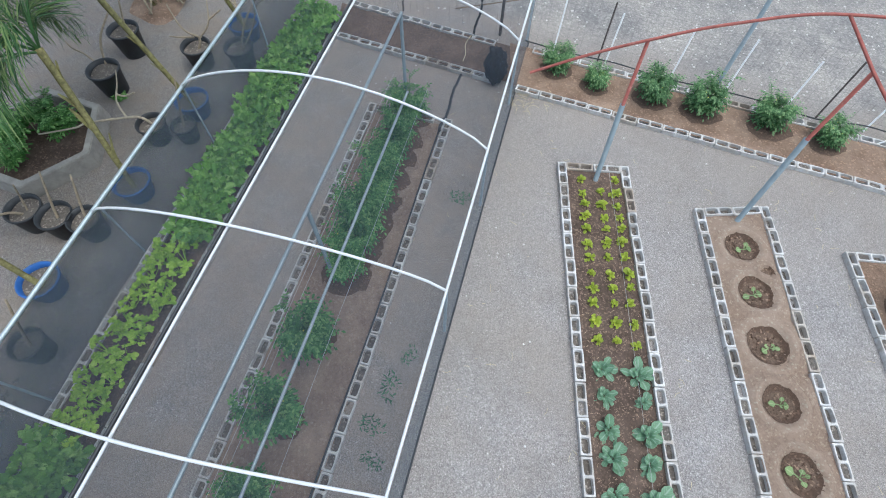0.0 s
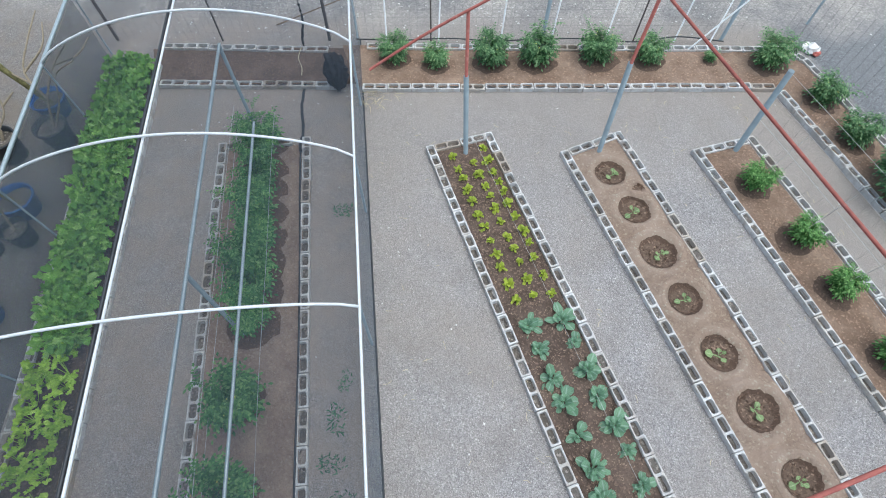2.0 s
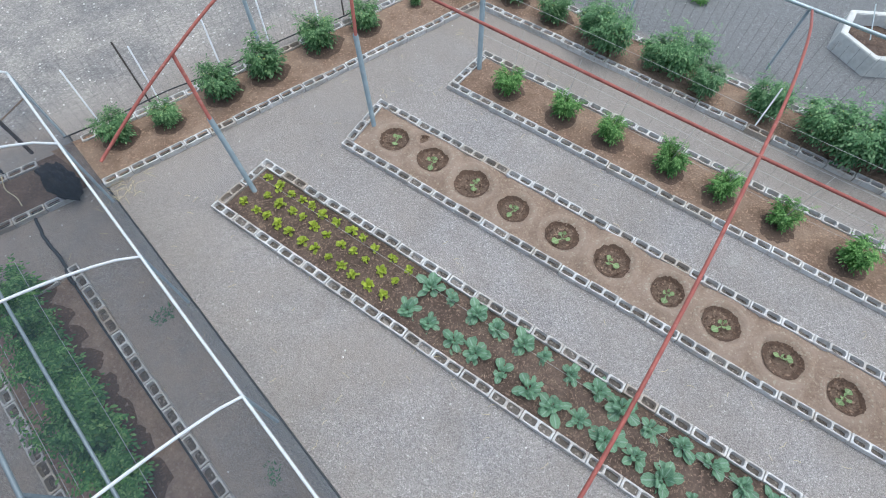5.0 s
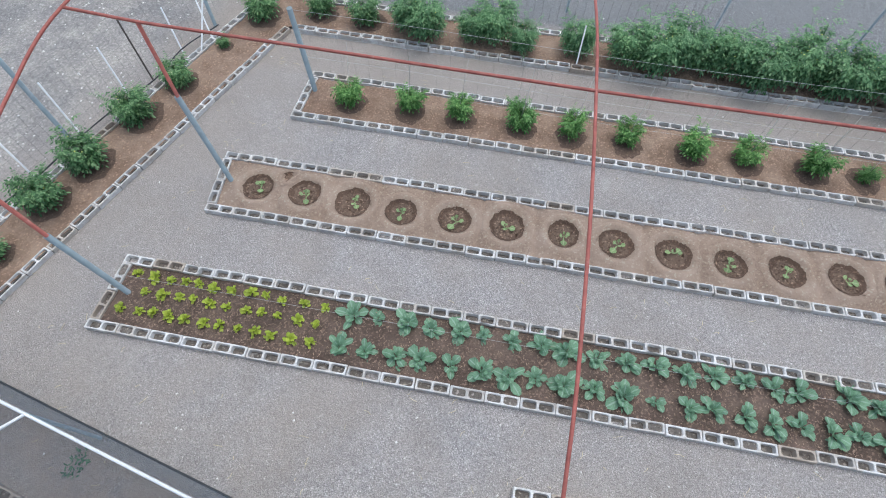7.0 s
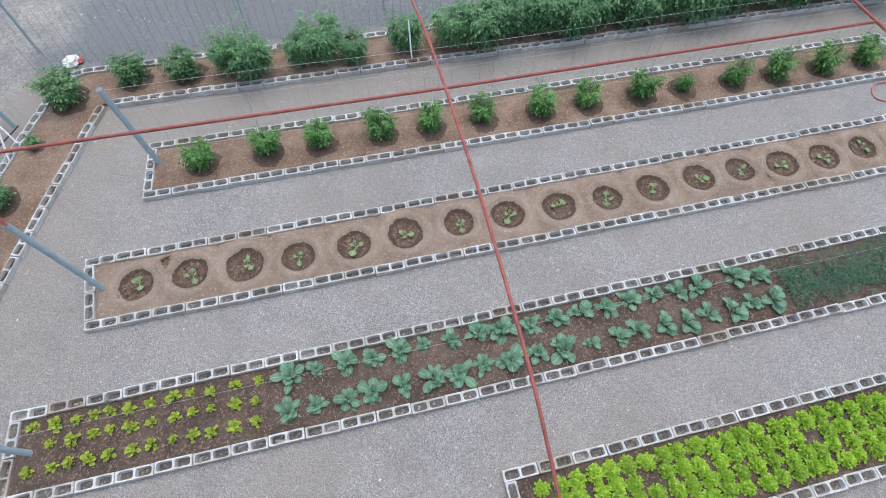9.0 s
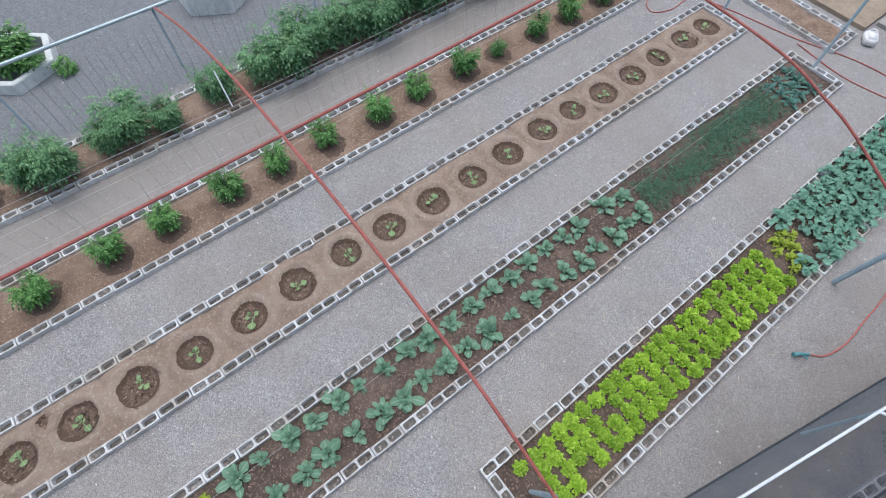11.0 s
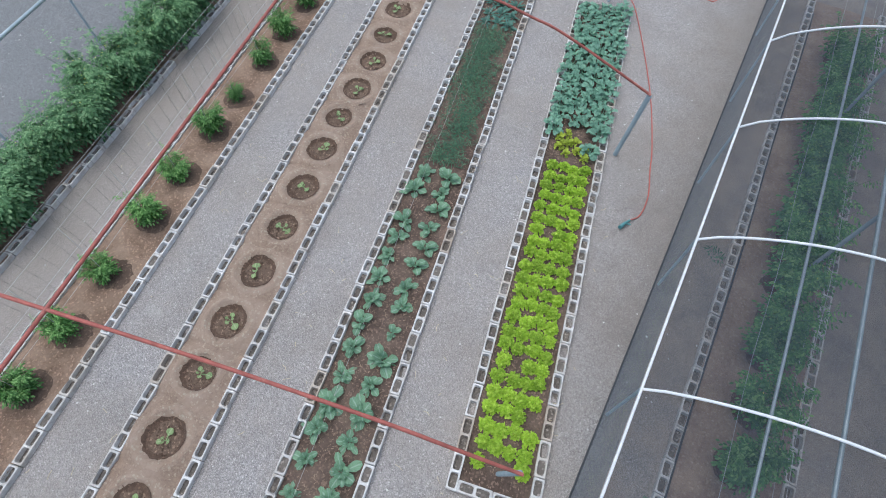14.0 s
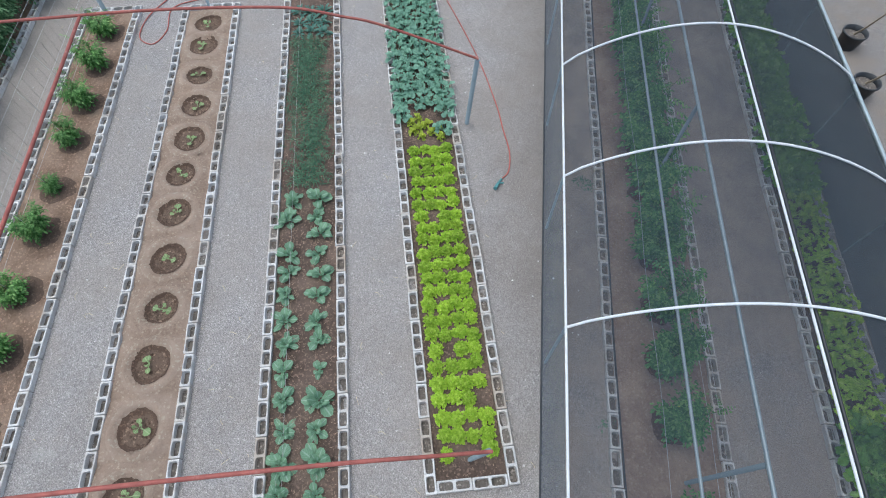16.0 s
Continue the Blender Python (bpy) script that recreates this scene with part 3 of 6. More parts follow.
def clods(name, label, mat, count, inside, seed):
    """Crumbs of soil in the pits, or heaped on their rims."""
    q = random.Random(seed)
    bm = bmesh.new()
    for k in range(count):
        x, y, r, depth = q.choice(PITS)
        a = q.uniform(0, 6.3)
        w = q.uniform(0.3, 0.98) if inside else q.gauss(1.12, 0.12)
        px_, py_ = x + r * w * math.cos(a), y + r * w * math.sin(a)
        if abs(py_ - 2.37) > 0.36:
            continue
        z = 0.115 - (depth * max(0, 1 - w ** 4) if w < 1 else -0.014 + 0.02 * abs(w - 1.2))
        h = q.uniform(0.005, 0.017)
        c = [bm.verts.new((px_ + h * u * q.uniform(0.7, 1.4), py_ + h * v * q.uniform(0.7, 1.4), z + h * e)) for u, v, e in ((1, 0, -0.4), (0.3, 1, -0.4), (-1, 0.4, -0.4), (-0.4, -1, -0.4), (0.2, 0.2, 0.9))]
        for i in range(4):
            bm.faces.new((c[i], c[(i + 1) % 4], c[4]))
    tagged(part(name, bm, mat, bed_b, label), kind="stuff")


clods("crumbled_soil", "dark damp crumbs of soil", SOIL_WET, 1500, True, 3)
clods("dry_crumble", "pale dry crumbs of soil", SOIL_RIM, 1500, False, 4)

# long border bed E and the front border F, running on under the net tunnel
bed_e = thing("border_bed", "long concrete block border with tall tomato hedge", "raised bed", "raised beds")
lay(bed_e, (0.7, 5.755), (15.6, 5.57), 1, lift=0.012)
lay(bed_e, (0.2, 6.74), (15.6, 6.5), -1)
soil_sheet(((0.15, 5.85), (15.6, 5.66), (15.6, 6.4), (0.15, 6.64)), 0.1, 0.095, SOIL_BROWN, bed_e, (), 0.03)


def f_in(y):
    return -1.41 + (y + 0.53) * 0.324


bed_f = thing("border_bed", "concrete block border of brown soil with bushy tomatoes", "raised bed", "raised beds")
lay(bed_f, (f_in(-0.6), -0.6), (f_in(5.78), 5.78), 1)
lay(bed_f, (f_in(-0.25) - 1.14, -0.25), (f_in(6.6) - 1.06, 6.6), -1)
lay(bed_f, (-0.12, 6.6), (0.2, 6.72), -1)
soil_sheet(((f_in(-0.8) - 1.08, -0.65), (f_in(-0.65) - 0.1, -0.65), (f_in(5.83) - 0.05, 5.92), (f_in(6.65) - 0.95, 6.56)), 0.08, 0.092, SOIL_BROWN, bed_f, (), 0.03)
bed_f2 = thing("border_bed", "bare concrete block border under the net tunnel", "raised bed", "raised beds")
lay(bed_f2, (-2.52, -3.65), (-1.59, -0.91), 1)
lay(bed_f2, (-3.52, -3.52), (-2.58, -0.88), -1)
soil_sheet(((-3.46, -3.68), (-2.55, -3.68), (-1.62, -0.65), (-2.5, -0.65)), 0.1, 0.092, SOIL_MIXED, bed_f2, (), 0.02)

# ---- net tunnel: u along it and v across ----
UX, UY = 0.97664, -0.21486
KE = ((-4, -0.062), (16, -0.09))
KM = ((-4, -2.212), (16, -2.25))
KP = ((-4, -1.611), (16, -1.611))
KQ = ((-4, -1.302), (16, -1.204))
KF = ((-4, -4.162), (16, -4.101))
K1R = ((-4, -0.845), (16, -0.74))
K1L = ((-4, -2.185), (16, -2.109))
K2R = ((-4, -3.251), (16, -3.29))
SKEW = ((-4, 0.0), (-0.3, 0.02), (1.6, 0.115), (5.6, 0.14), (7.6, 0.17), (9.6, 0.23), (16, 0.26))
LAG = ((-4, -0.02), (0, 0.0), (1.8, 0.11), (16, 0.1))
Z_EAVE, Z_FAR, Z_CREST = 1.25, 1.2, 1.85


def uv(u, v, z=0.0):
    return Vector((1.11 + UX * u - UY * v, -1.13 + UY * u + UX * v, z))


def soft(u, knots):
    return sum(interp(u + 0.3 * k, knots) for k in (-2, -1, 0, 1, 2)) / 5


def along(knots, u0, u1, z, inset=0.0, step=0.15):
    n = max(1, int((u1 - u0) / step))
    return [uv(u, soft(u, knots) + inset, z) for u in (u0 + (u1 - u0) * k / n for k in range(n + 1))]


def lay_line(bed, pts, side):
    for a, b in zip(pts, pts[1:]):
        lay(bed, a[:2], b[:2], side, (6, 6, 6, 1, 1, 2, 0.5))


bed_g = thing("tunnel_bed", "concrete block bed of tomatoes under the net tunnel", "raised bed", "raised beds")
lay_line(bed_g, along(K1R, -1.7, 15.1, 0, 0, 2.4), -1)
lay_line(bed_g, along(K1L, -1.7, 15.1, 0, 0, 2.4), 1)
lay(bed_g, uv(-1.7, -2.1)[:2], uv(-1.7, -1.1)[:2], -1)
bed_h = thing("tunnel_bed", "narrow concrete block bed of leafy greens along the net", "raised bed", "raised beds")
lay_line(bed_h, along(K2R, -3.5, 15.1, 0, 0, 2.4), -1)
lay_line(bed_h, along(KF, -3.5, 15.1, 0, 0.03, 2.4), 1)


def soil_strip(bed, ka, kb, ia, ib, u0, u1, level, mat):
    """Soil between two bent lines."""
    verts, faces, nu, nv = [], [], int((u1 - u0) / 0.1), 10
    for i in range(nu + 1):
        u = u0 + (u1 - u0) * i / nu
        a, b = interp(u, ka) + ia, interp(u, kb) + ib
        for k in range(nv + 1):
            p = uv(u, a + (b - a) * k / nv)
            verts.append((p.x, p.y, level + 0.03 * noise.noise(p * 1.9) + 0.012 * noise.noise(p * 8)))
    for i in range(nu):
        for k in range(nv):
            o = i * (nv + 1) + k
            faces.append((o, o + nv + 1, o + nv + 2, o + 1))
    me = bpy.data.meshes.new("soil")
    me.from_pydata(verts, [], faces)
    me.polygons.foreach_set("use_smooth", [True] * len(faces))
    me.materials.append(mat)
    new("soil", me).parent = bed


soil_strip(bed_g, K1L, K1R, 0.1, -0.1, -1.6, 15, 0.095, SOIL_GREY)
soil_strip(bed_h, KF, K2R, 0.13, -0.1, -3.45, 15, 0.095, SOIL_DARK)

tunnel = thing("net_tunnel", "white pipe hoop tunnel covered with dark shade net", "shade tunnel")
HOOPS = (-3.9, -2.33, -0.31, 1.62, 3.61, 5.64, 7.6, 9.57, 11.53, 13.47, 15.37)


def hoop_points(u, lift=0.0, steps=22):
    e, f = soft(u, KE), soft(u, KF)
    out = []
    for k in range(steps + 1):
        s = k / steps
        z = Z_EAVE + (Z_FAR - Z_EAVE) * s + 0.65 * (math.sin(math.pi * s) ** 0.72)
        out.append(uv(u + interp(u, LAG) * s + interp(u, SKEW) * math.sin(math.pi * s), e + (f - e) * s, z + lift))
    return out


for u in HOOPS:
    hoop = pipe("hoop", hoop_points(u), 0.015, WHITE_PIPE, tunnel, "white curved pipe hoop")
    e = uv(u, soft(u, KE))
    pipe("side_post", [(e.x, e.y, 0), (e.x, e.y, Z_EAVE)], 0.018, GALVANISED, tunnel)
    f = uv(u, soft(u, KF))
    pipe("side_post", [(f.x, f.y, 0), (f.x, f.y, Z_FAR)], 0.013, GREY_STEEL, tunnel, "thin grey post")
pipe("eave_pipe", along(KE, -3.85, 15.3, Z_EAVE), 0.0145, WHITE_PIPE, tunnel, "white eave pipe")
pipe("far_eave_pipe", along(KF, -3.85, 15.3, Z_FAR), 0.026, GALVANISED, tunnel, "grey eave pipe")
pipe("ridge_pipe", along(KM, -3.85, 15.3, Z_CREST - 0.035), 0.013, WHITE_PIPE, tunnel, "white ridge pipe")
pipe("net_hem", along(KM, -3.85, 15.3, Z_CREST - 0.045, -0.045), 0.016, BLACK_PLASTIC, tunnel, "rolled black net edge")
pipe("inner_pipe", along(KP, -1.86, 15.3, Z_CREST - 0.14), 0.02, GALVANISED, tunnel, "grey galvanised pipe")
pipe("crop_pipe", along(KQ, -1.0, 15.3, 1.22), 0.017, GALVANISED, tunnel, "grey galvanised pipe")
for u, k, z in ((-1.83, KP, 1.7), (1.33, KP, 1.7), (4.43, KP, 1.7), (8.5, KP, 1.7), (11.6, KP, 1.7)):
    v = interp(u, k)
    pipe("inner_post", [uv(u, v, 0), uv(u, v, z)], 0.024, GREY_STEEL, tunnel)


def sheet(name, rows, mat, parent, label):
    bm = bmesh.new()
    grid = [[bm.verts.new(p) for p in row] for row in rows]
    for a, b in zip(grid, grid[1:]):
        for i in range(len(a) - 1):
            bm.faces.new((a[i], a[i + 1], b[i + 1], b[i])).smooth = True
    return part(name, bm, mat, parent, label)


sheet("roof_net", [hoop_points(u, -0.062 - 0.008 * abs(math.sin(u * 1.6)), 16) for u in [-3.85 + 0.485 * k for k in range(41)]], NET_ROOF, tunnel, "thin grey shade net roof")
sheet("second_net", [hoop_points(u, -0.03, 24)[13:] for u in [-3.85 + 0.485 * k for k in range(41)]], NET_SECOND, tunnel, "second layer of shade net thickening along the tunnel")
sheet("side_net", [[uv(u, soft(u, KE) + 0.022 + 0.02 * math.sin(3 * u + 4 * w) * w * (1 - w) + 0.02 * w * w, Z_EAVE * (1 - w)) for w in (0, 0.2, 0.4, 0.6, 0.8, 1.0)]
                   for u in [-3.85 + 0.2 * k for k in range(96)]], NET_NEAR, tunnel, "dark grey shade net wall")
sheet("far_side_net", [[uv(u, soft(u, KF) - 0.03 + 0.02 * math.sin(3 * u + 4 * w) * w, Z_FAR * (1 - w)) for w in (0, 0.2, 0.4, 0.6, 0.8, 1.0)]
                       for u in [-3.85 + 0.2 * k for k in range(96)]], NET_WALL, tunnel, "dark grey shade net wall")
pipe("net_foot", [p + Vector((0.01, 0.045, 0.06)) for p in along(KE, -3.85, 15.3, 0)], 0.012, BLACK_PLASTIC, tunnel)

# ---- red arched frame ----
frame_red = thing("arch_frame", "red painted steel arch frame on grey posts", "steel frame")
pipe("arch", curve([(0, -0.67, 1.75), (0, -0.05, 2.04), (0, 0.55, 2.27), (0, 1.37, 2.52), (0, 2.48, 2.68), (0, 4.4, 2.45), (0, 7.0, 1.5)]), 0.017, RED_STEEL, frame_red)
pipe("arch", curve([(5.47, -1.44, 1.5), (5.44, -0.87, 1.88), (5.43, -0.2, 2.15), (5.42, 1.2, 2.39), (5.41, 2.58, 2.455), (5.41, 3.8, 2.36), (5.41, 5.4, 1.95), (5.43, 7.2, 1.22)]), 0.017, RED_STEEL, frame_red)
pipe("arch", curve([(10.42, -2.05, 1.48), (10.42, -0.87, 2.07), (10.42, -0.36, 2.25), (10.42, 0.49, 2.44), (10.42, 2.56, 2.49), (10.42, 4.7, 2.3), (10.42, 7.2, 1.2)]), 0.017, RED_STEEL, frame_red)
pipe("purlin", [(0, 2.48, 2.67), (0.75, 2.5, 2.6), (5.4, 2.58, 2.46), (10.42, 2.56, 2.48)], 0.0175, RED_STEEL, frame_red, "straight red purlin")


def sleeved_post(foot, cut, top):
    post = pipe("post", [foot, cut], 0.036, GREY_STEEL, frame_red, "grey steel post")
    pipe("red_riser", [Vector(cut).lerp(foot, 0.06), top], 0.022, RED_STEEL, post, "red inner pipe")


sleeved_post((0.29, 0.54, 0), (0.07, 0.55, 1.37), (-0.01, 0.555, 2.26))
sleeved_post((0.89, 2.44, 0), (0.72, 2.5, 1.6), (0.75, 2.5, 2.59))
pipe("post", [(10.62, -1.98, 0), (10.43, -2.04, 1.46)], 0.034, GREY_STEEL, frame_red, "grey steel post")
pipe("post", [(5.6, -1.33, 0), (5.48, -1.42, 1.48)], 0.026, GREY_STEEL, frame_red, "grey steel post")
for x, y, h in ((14.1, 0.56, 1.6), (14.42, -1.36, 1.6), (14.03, 2.45, 1.6)):
    pipe("post", [(x, y, 0), (x, y, h)], 0.027, GREY_STEEL, frame_red, "grey steel post")
rail = thing("pipe_rail", "pale galvanised pipe rail on thin posts", "rail")
pipe("rail_pipe", [(-0.6, 7.4, 1.2), (5.3, 7.27, 1.2), (16, 7.14, 1.2)], 0.028, GALVANISED, rail)
for x in (-0.6, 2.9, 5.4, 8.04, 10.42, 13.1):
    pipe("rail_post", [(x, 7.39 - 0.016 * x, 0), (x, 7.39 - 0.016 * x, 1.19)], 0.022, GREY_STEEL, rail)

# ---- trellis over bed C ----
trellis = thing("trellis", "wire trellis net between grey steel posts", "trellis")
pipe("post", [(1.51, 4.42, 0), (1.44, 4.41, 1.55)], 0.04, GREY_STEEL, trellis)
pipe("post", [(13.98, 4.3, 0), (13.98, 4.3, 1.55)], 0.04, GREY_STEEL, trellis)
for z in (0.35, 0.75, 1.15, 1.52):
    pipe("trellis_wire", [(1.48, 4.42, z)] + [(1.48 + 12.5 * k / 12, 4.42 - 0.01 * k + 0.02 * math.sin(k), z - 0.04 * math.sin(math.pi * k / 12)) for k in range(1, 12)] + [(13.98, 4.3, z)],
         0.0024, LIGHT_WIRE, trellis, "", 4)
bm = bmesh.new()
for k in range(60):
    x = 1.6 + 12.2 * k / 59
    y = 4.43 - 0.01 * x
    tube(bm, [(x, y, 1.5), (x + 0.04, y + 0.02, 0.8), (x + 0.02, y + 0.01, 0.3)], 0.0014, 3, False)
tagged(part("trellis_net", bm, WIRE, trellis), kind="stuff")

for x in (2.13, 3.08, 3.88, 4.83, 5.62, 6.46, 7.41, 8.22, 9.15, 9.9, 10.83, 11.63):
    y = 4.36 - 0.012 * x
    pipe("tie_string", [(x, y - 0.03, 0.3), (x + 0.05 * math.sin(7 * x), y + 0.02, 0.8), (x + 0.08 * math.sin(7 * x), 4.42 - 0.01 * x, 1.12)], 0.0028, LIGHT_WIRE, trellis, "thin pale tie string", 4)

# ---- street fence ----
fence = thing("wire_fence", "wire mesh fence with steel posts and white stakes", "fence")


def f_out(y):
    return f_in(y) - 1.31


for y, h, mat in ((-0.82, 1.9, DARK_STEEL), (2.67, 1.9, GREY_STEEL), (5.66, 1.9, GREY_STEEL), (-4.25, 1.9, DARK_STEEL)):
    pipe("fence_post", [(f_out(y), y, 0), (f_out(y), y, h)], 0.032 if mat is GREY_STEEL else 0.026, mat, fence)
for y, h in ((0.1, 1.05), (0.95, 1.0), (1.97, 1.05), (2.8, 1.1), (3.7, 1.0), (4.85, 0.9)):
    pipe("white_stake", [(f_out(y) + 0.04, y, 0), (f_out(y) + 0.02, y + 0.03, h)], 0.014, WHITE_PIPE, fence, "thin white stake")
pipe("white_stake", [(-0.67, 4.9, 0), (-0.4, 5.45, 1.18)], 0.014, WHITE_PIPE, fence, "leaning white stake")
pipe("white_stake", [(-0.58, 5.26, 0), (-0.86, 5.62, 1.02)], 0.012, WHITE_PIPE, fence, "leaning white stake")
for y, h in ((0.83, 1.15), (4.18, 1.15), (-2.56, 1.3)):
    pipe("dark_rod", [(f_out(y) + 0.02, y, 0), (f_out(y) + 0.02, y, h)], 0.014, DARK_STEEL, fence, "dark steel rod")
bm = bmesh.new()
for k in range(88):
    y = -4.3 + 10.2 * k / 87
    tube(bm, [(f_out(y), y, 0.03), (f_out(y) - 0.01, y, 1.25)], 0.0015, 3, False)
for k in range(9):
    z = 0.05 + 0.15 * k
    tube(bm, [(f_out(y), y, z) for y in (-4.3, -1, 2.6, 5.9)], 0.0014, 3, False)
for k in range(60):
    x = -0.6 + 8.6 * k / 59
    tube(bm, [(x, 6.95, 0.03), (x, 6.95, 1.1)], 0.002, 3, False)
tagged(part("wire_mesh", bm, WIRE, fence, "thin grey wire mesh"), kind="stuff")
pipe("drip_line", curve([(f_out(y) + 0.12 + 0.05 * math.sin(5 * y), y, 0.16 + 0.03 * math.sin(3 * y)) for y in [-0.4 + 0.75 * k for k in range(9)]]), 0.011, BLACK_PLASTIC, fence, "black drip hose")

# ---- plants ----
def leaf(bm, base, yaw, pitch, length, width, droop=0.6, wave=0.0, stem=0.3, segs=4, mi=0, cup=0.25, phase=0.0):
    """A leaf blade on a stalk, bent along its length, with a rib in the middle."""
    d = Vector((math.cos(yaw), math.sin(yaw), 0))
    side = Vector((-d.y, d.x, 0))
    p = Vector(base)
    rows = []
    uvs = bm.loops.layers.uv.verify()
    for i in range(segs + 1):
        s = i / segs
        a = pitch - droop * s
        step = d * math.cos(a) + Vector((0, 0, math.sin(a)))
        if i:
            p = p + step * (length / segs)
        if s <= stem:
            w = width * 0.08
        else:
            q = (s - stem) / (1 - stem)
            w = width * 0.5 * max(0.12, math.sin(math.pi * min(1, 0.12 + 0.83 * q)) ** 0.6)
        up = d * -math.sin(a) + Vector((0, 0, math.cos(a)))
        wv = wave * length
        rows.append((bm.verts.new(p - side * w + up * (cup * w + wv * math.sin(9 * s + phase))), bm.verts.new(p + up * 0.3 * wv * math.sin(5 * s + phase)),
                     bm.verts.new(p + side * w + up * (cup * w + wv * math.cos(8 * s + phase)))))
    for i, (a, b) in enumerate(zip(rows, rows[1:])):
        for k in (0, 1):
            f = bm.faces.new((a[k], a[k + 1], b[k + 1], b[k]))
            f.smooth, f.material_index = True, mi
            for loop, q in zip(f.loops, ((k, i), (k + 1, i), (k + 1, i + 1), (k, i + 1))):
                loop[uvs].uv = (q[0] / 2, q[1] / segs)


def ruffled(bm, base, yaw, pitch, length, width, droop, q, across=8, steps=4, frill=0.011):
    """A broad leaf whose edge is gathered into frills."""
    d = Vector((math.cos(yaw), math.sin(yaw), 0))
    side = Vector((-d.y, d.x, 0))
    p = Vector(base)
    ph = q.uniform(0, 6.3)
    rows = []
    for i in range(steps + 1):
        s = i / steps
        a = pitch - droop * s
        if i:
            p = p + (d * math.cos(a) + Vector((0, 0, math.sin(a)))) * (length / steps)
        up = d * -math.sin(a) + Vector((0, 0, math.cos(a)))
        w = width * (0.22 + 0.78 * math.sin(0.5 * math.pi * min(1, 1.35 * s)))
        row = []
        for k in range(across + 1):
            h = 2 * k / across - 1
            edge = max(abs(h) ** 2, s ** 3)
            fold = frill * edge * math.sin(5.2 * k + 3.1 * i + ph) + q.uniform(-0.36, 0.36) * frill * edge
            back = -0.35 * width * h * h * s
            row.append(bm.verts.new(p + side * (0.5 * w * h) + d * (back + q.uniform(-0.45, 0.45) * frill * s) + up * (fold + 0.18 * width * h * h)))
        rows.append(row)
    for a, b in zip(rows, rows[1:]):
        for k in range(across):
            bm.faces.new((a[k], a[k + 1], b[k + 1], b[k])).smooth = True


def frilly(name, seed, n, length, width, mats):
    """A loose-leaf lettuce: a dome of small ruffled leaves, filled to the heart."""
    q = random.Random(seed)
    bm = bmesh.new()
    for i in range(n):
        s = i / (n - 1)
        yaw = i * 2.39996 + q.uniform(-0.35, 0.35)
        r = 0.055 * (1 - s) * q.uniform(0.5, 1.0) + 0.008
        ruffled(bm, (r * math.cos(yaw), r * math.sin(yaw), 0.015 + 0.055 * s), yaw + q.uniform(-0.6, 0.6), 0.45 + 0.9 * s + q.uniform(-0.25, 0.25),
                length * (1 - 0.25 * s) * q.uniform(0.7, 1.15), width * q.uniform(0.75, 1.2), 0.8 + 0.4 * s, q, 6, 3)
    return mesh_of(name, bm, mats)


def broad(seed, n, length, width, mat, low, high, droop, frill, stalk):
    """Broad wavy leaves on thick stalks, each a mesh of its own, no two alike."""
    q = random.Random(seed)
    out = []
    for i in range(n):
        s = i / max(1, n - 1)
        yaw = i * 2.39996 + q.uniform(-0.7, 0.7)
        pitch = low + (high - low) * s + q.uniform(-0.2, 0.2)
        reach = stalk * (1 - 0.6 * s) * q.uniform(0.6, 1.3)
        tip = Vector((reach * math.cos(yaw), reach * math.sin(yaw), 0.02 + 0.05 * s + 0.7 * reach))
        bm = bmesh.new()
        tube(bm, [(0, 0, 0.01), tip * 0.6, tip], [0.006, 0.005, 0.004], 4, False)
        ruffled(bm, tip, yaw + q.uniform(-0.4, 0.4), pitch, length * (1 - 0.35 * s) * q.uniform(0.65, 1.2), width * (1 - 0.3 * s) * q.uniform(0.75, 1.2), droop * q.uniform(0.6, 1.3), q, 6, 4, frill)
        out.append(mesh_of("leaf", bm, mat))
    return out


def merged(name, seed, n, length, width, mat, low, high, droop, frill, stalk, fold=1):
    """The same as one mesh; fold 3 makes three-lobed leaves."""
    q = random.Random(seed)
    bm = bmesh.new()
    for i in range(n):
        s = i / max(1, n - 1)
        yaw = i * 2.39996 + q.uniform(-0.7, 0.7)
        reach = stalk * (1 - 0.5 * s) * q.uniform(0.5, 1.3)
        tip = Vector((reach * math.cos(yaw), reach * math.sin(yaw), 0.03 + 0.08 * s + 0.8 * reach))
        tube(bm, [(0, 0, 0.01), tip * 0.6, tip], [0.005, 0.004, 0.003], 4, False)
        for k in range(fold):
            ruffled(bm, tip, yaw + (k - (fold - 1) / 2) * 1.25 + q.uniform(-0.3, 0.3), low + (high - low) * s + q.uniform(-0.25, 0.25), length * q.uniform(0.7, 1.2), width * q.uniform(0.75, 1.2), droop * q.uniform(0.6, 1.3), q, 6, 3, frill)
    return mesh_of(name, bm, mat)


def compound(bm, base, yaw, pitch, length, leaflet, rnd, pairs=4, mi=0):
    d = Vector((math.cos(yaw), math.sin(yaw), 0))
    p = Vector(base)
    for i in range(pairs + 1):
        a = pitch - 0.45 * i / pairs
        p = p + (d * math.cos(a) + Vector((0, 0, math.sin(a)))) * (length / (pairs + 1))
        k = leaflet * (1.15 - 0.25 * abs(i - pairs * 0.6) / pairs)
        if i == pairs:
            leaf(bm, p, yaw, a - 0.1, k * 1.35, k * 0.75, 0.4, 0.05, 0, 2, mi, 0.15)
        else:
            for sgn in (-1, 1):
                leaf(bm, p, yaw + sgn * rnd.uniform(0.8, 1.3), a * 0.5 + rnd.uniform(-0.35, 0.25), k * rnd.uniform(0.8, 1.25), k * 0.56, 0.6, 0.07, 0, 3, mi, 0.2, rnd.uniform(0, 6))


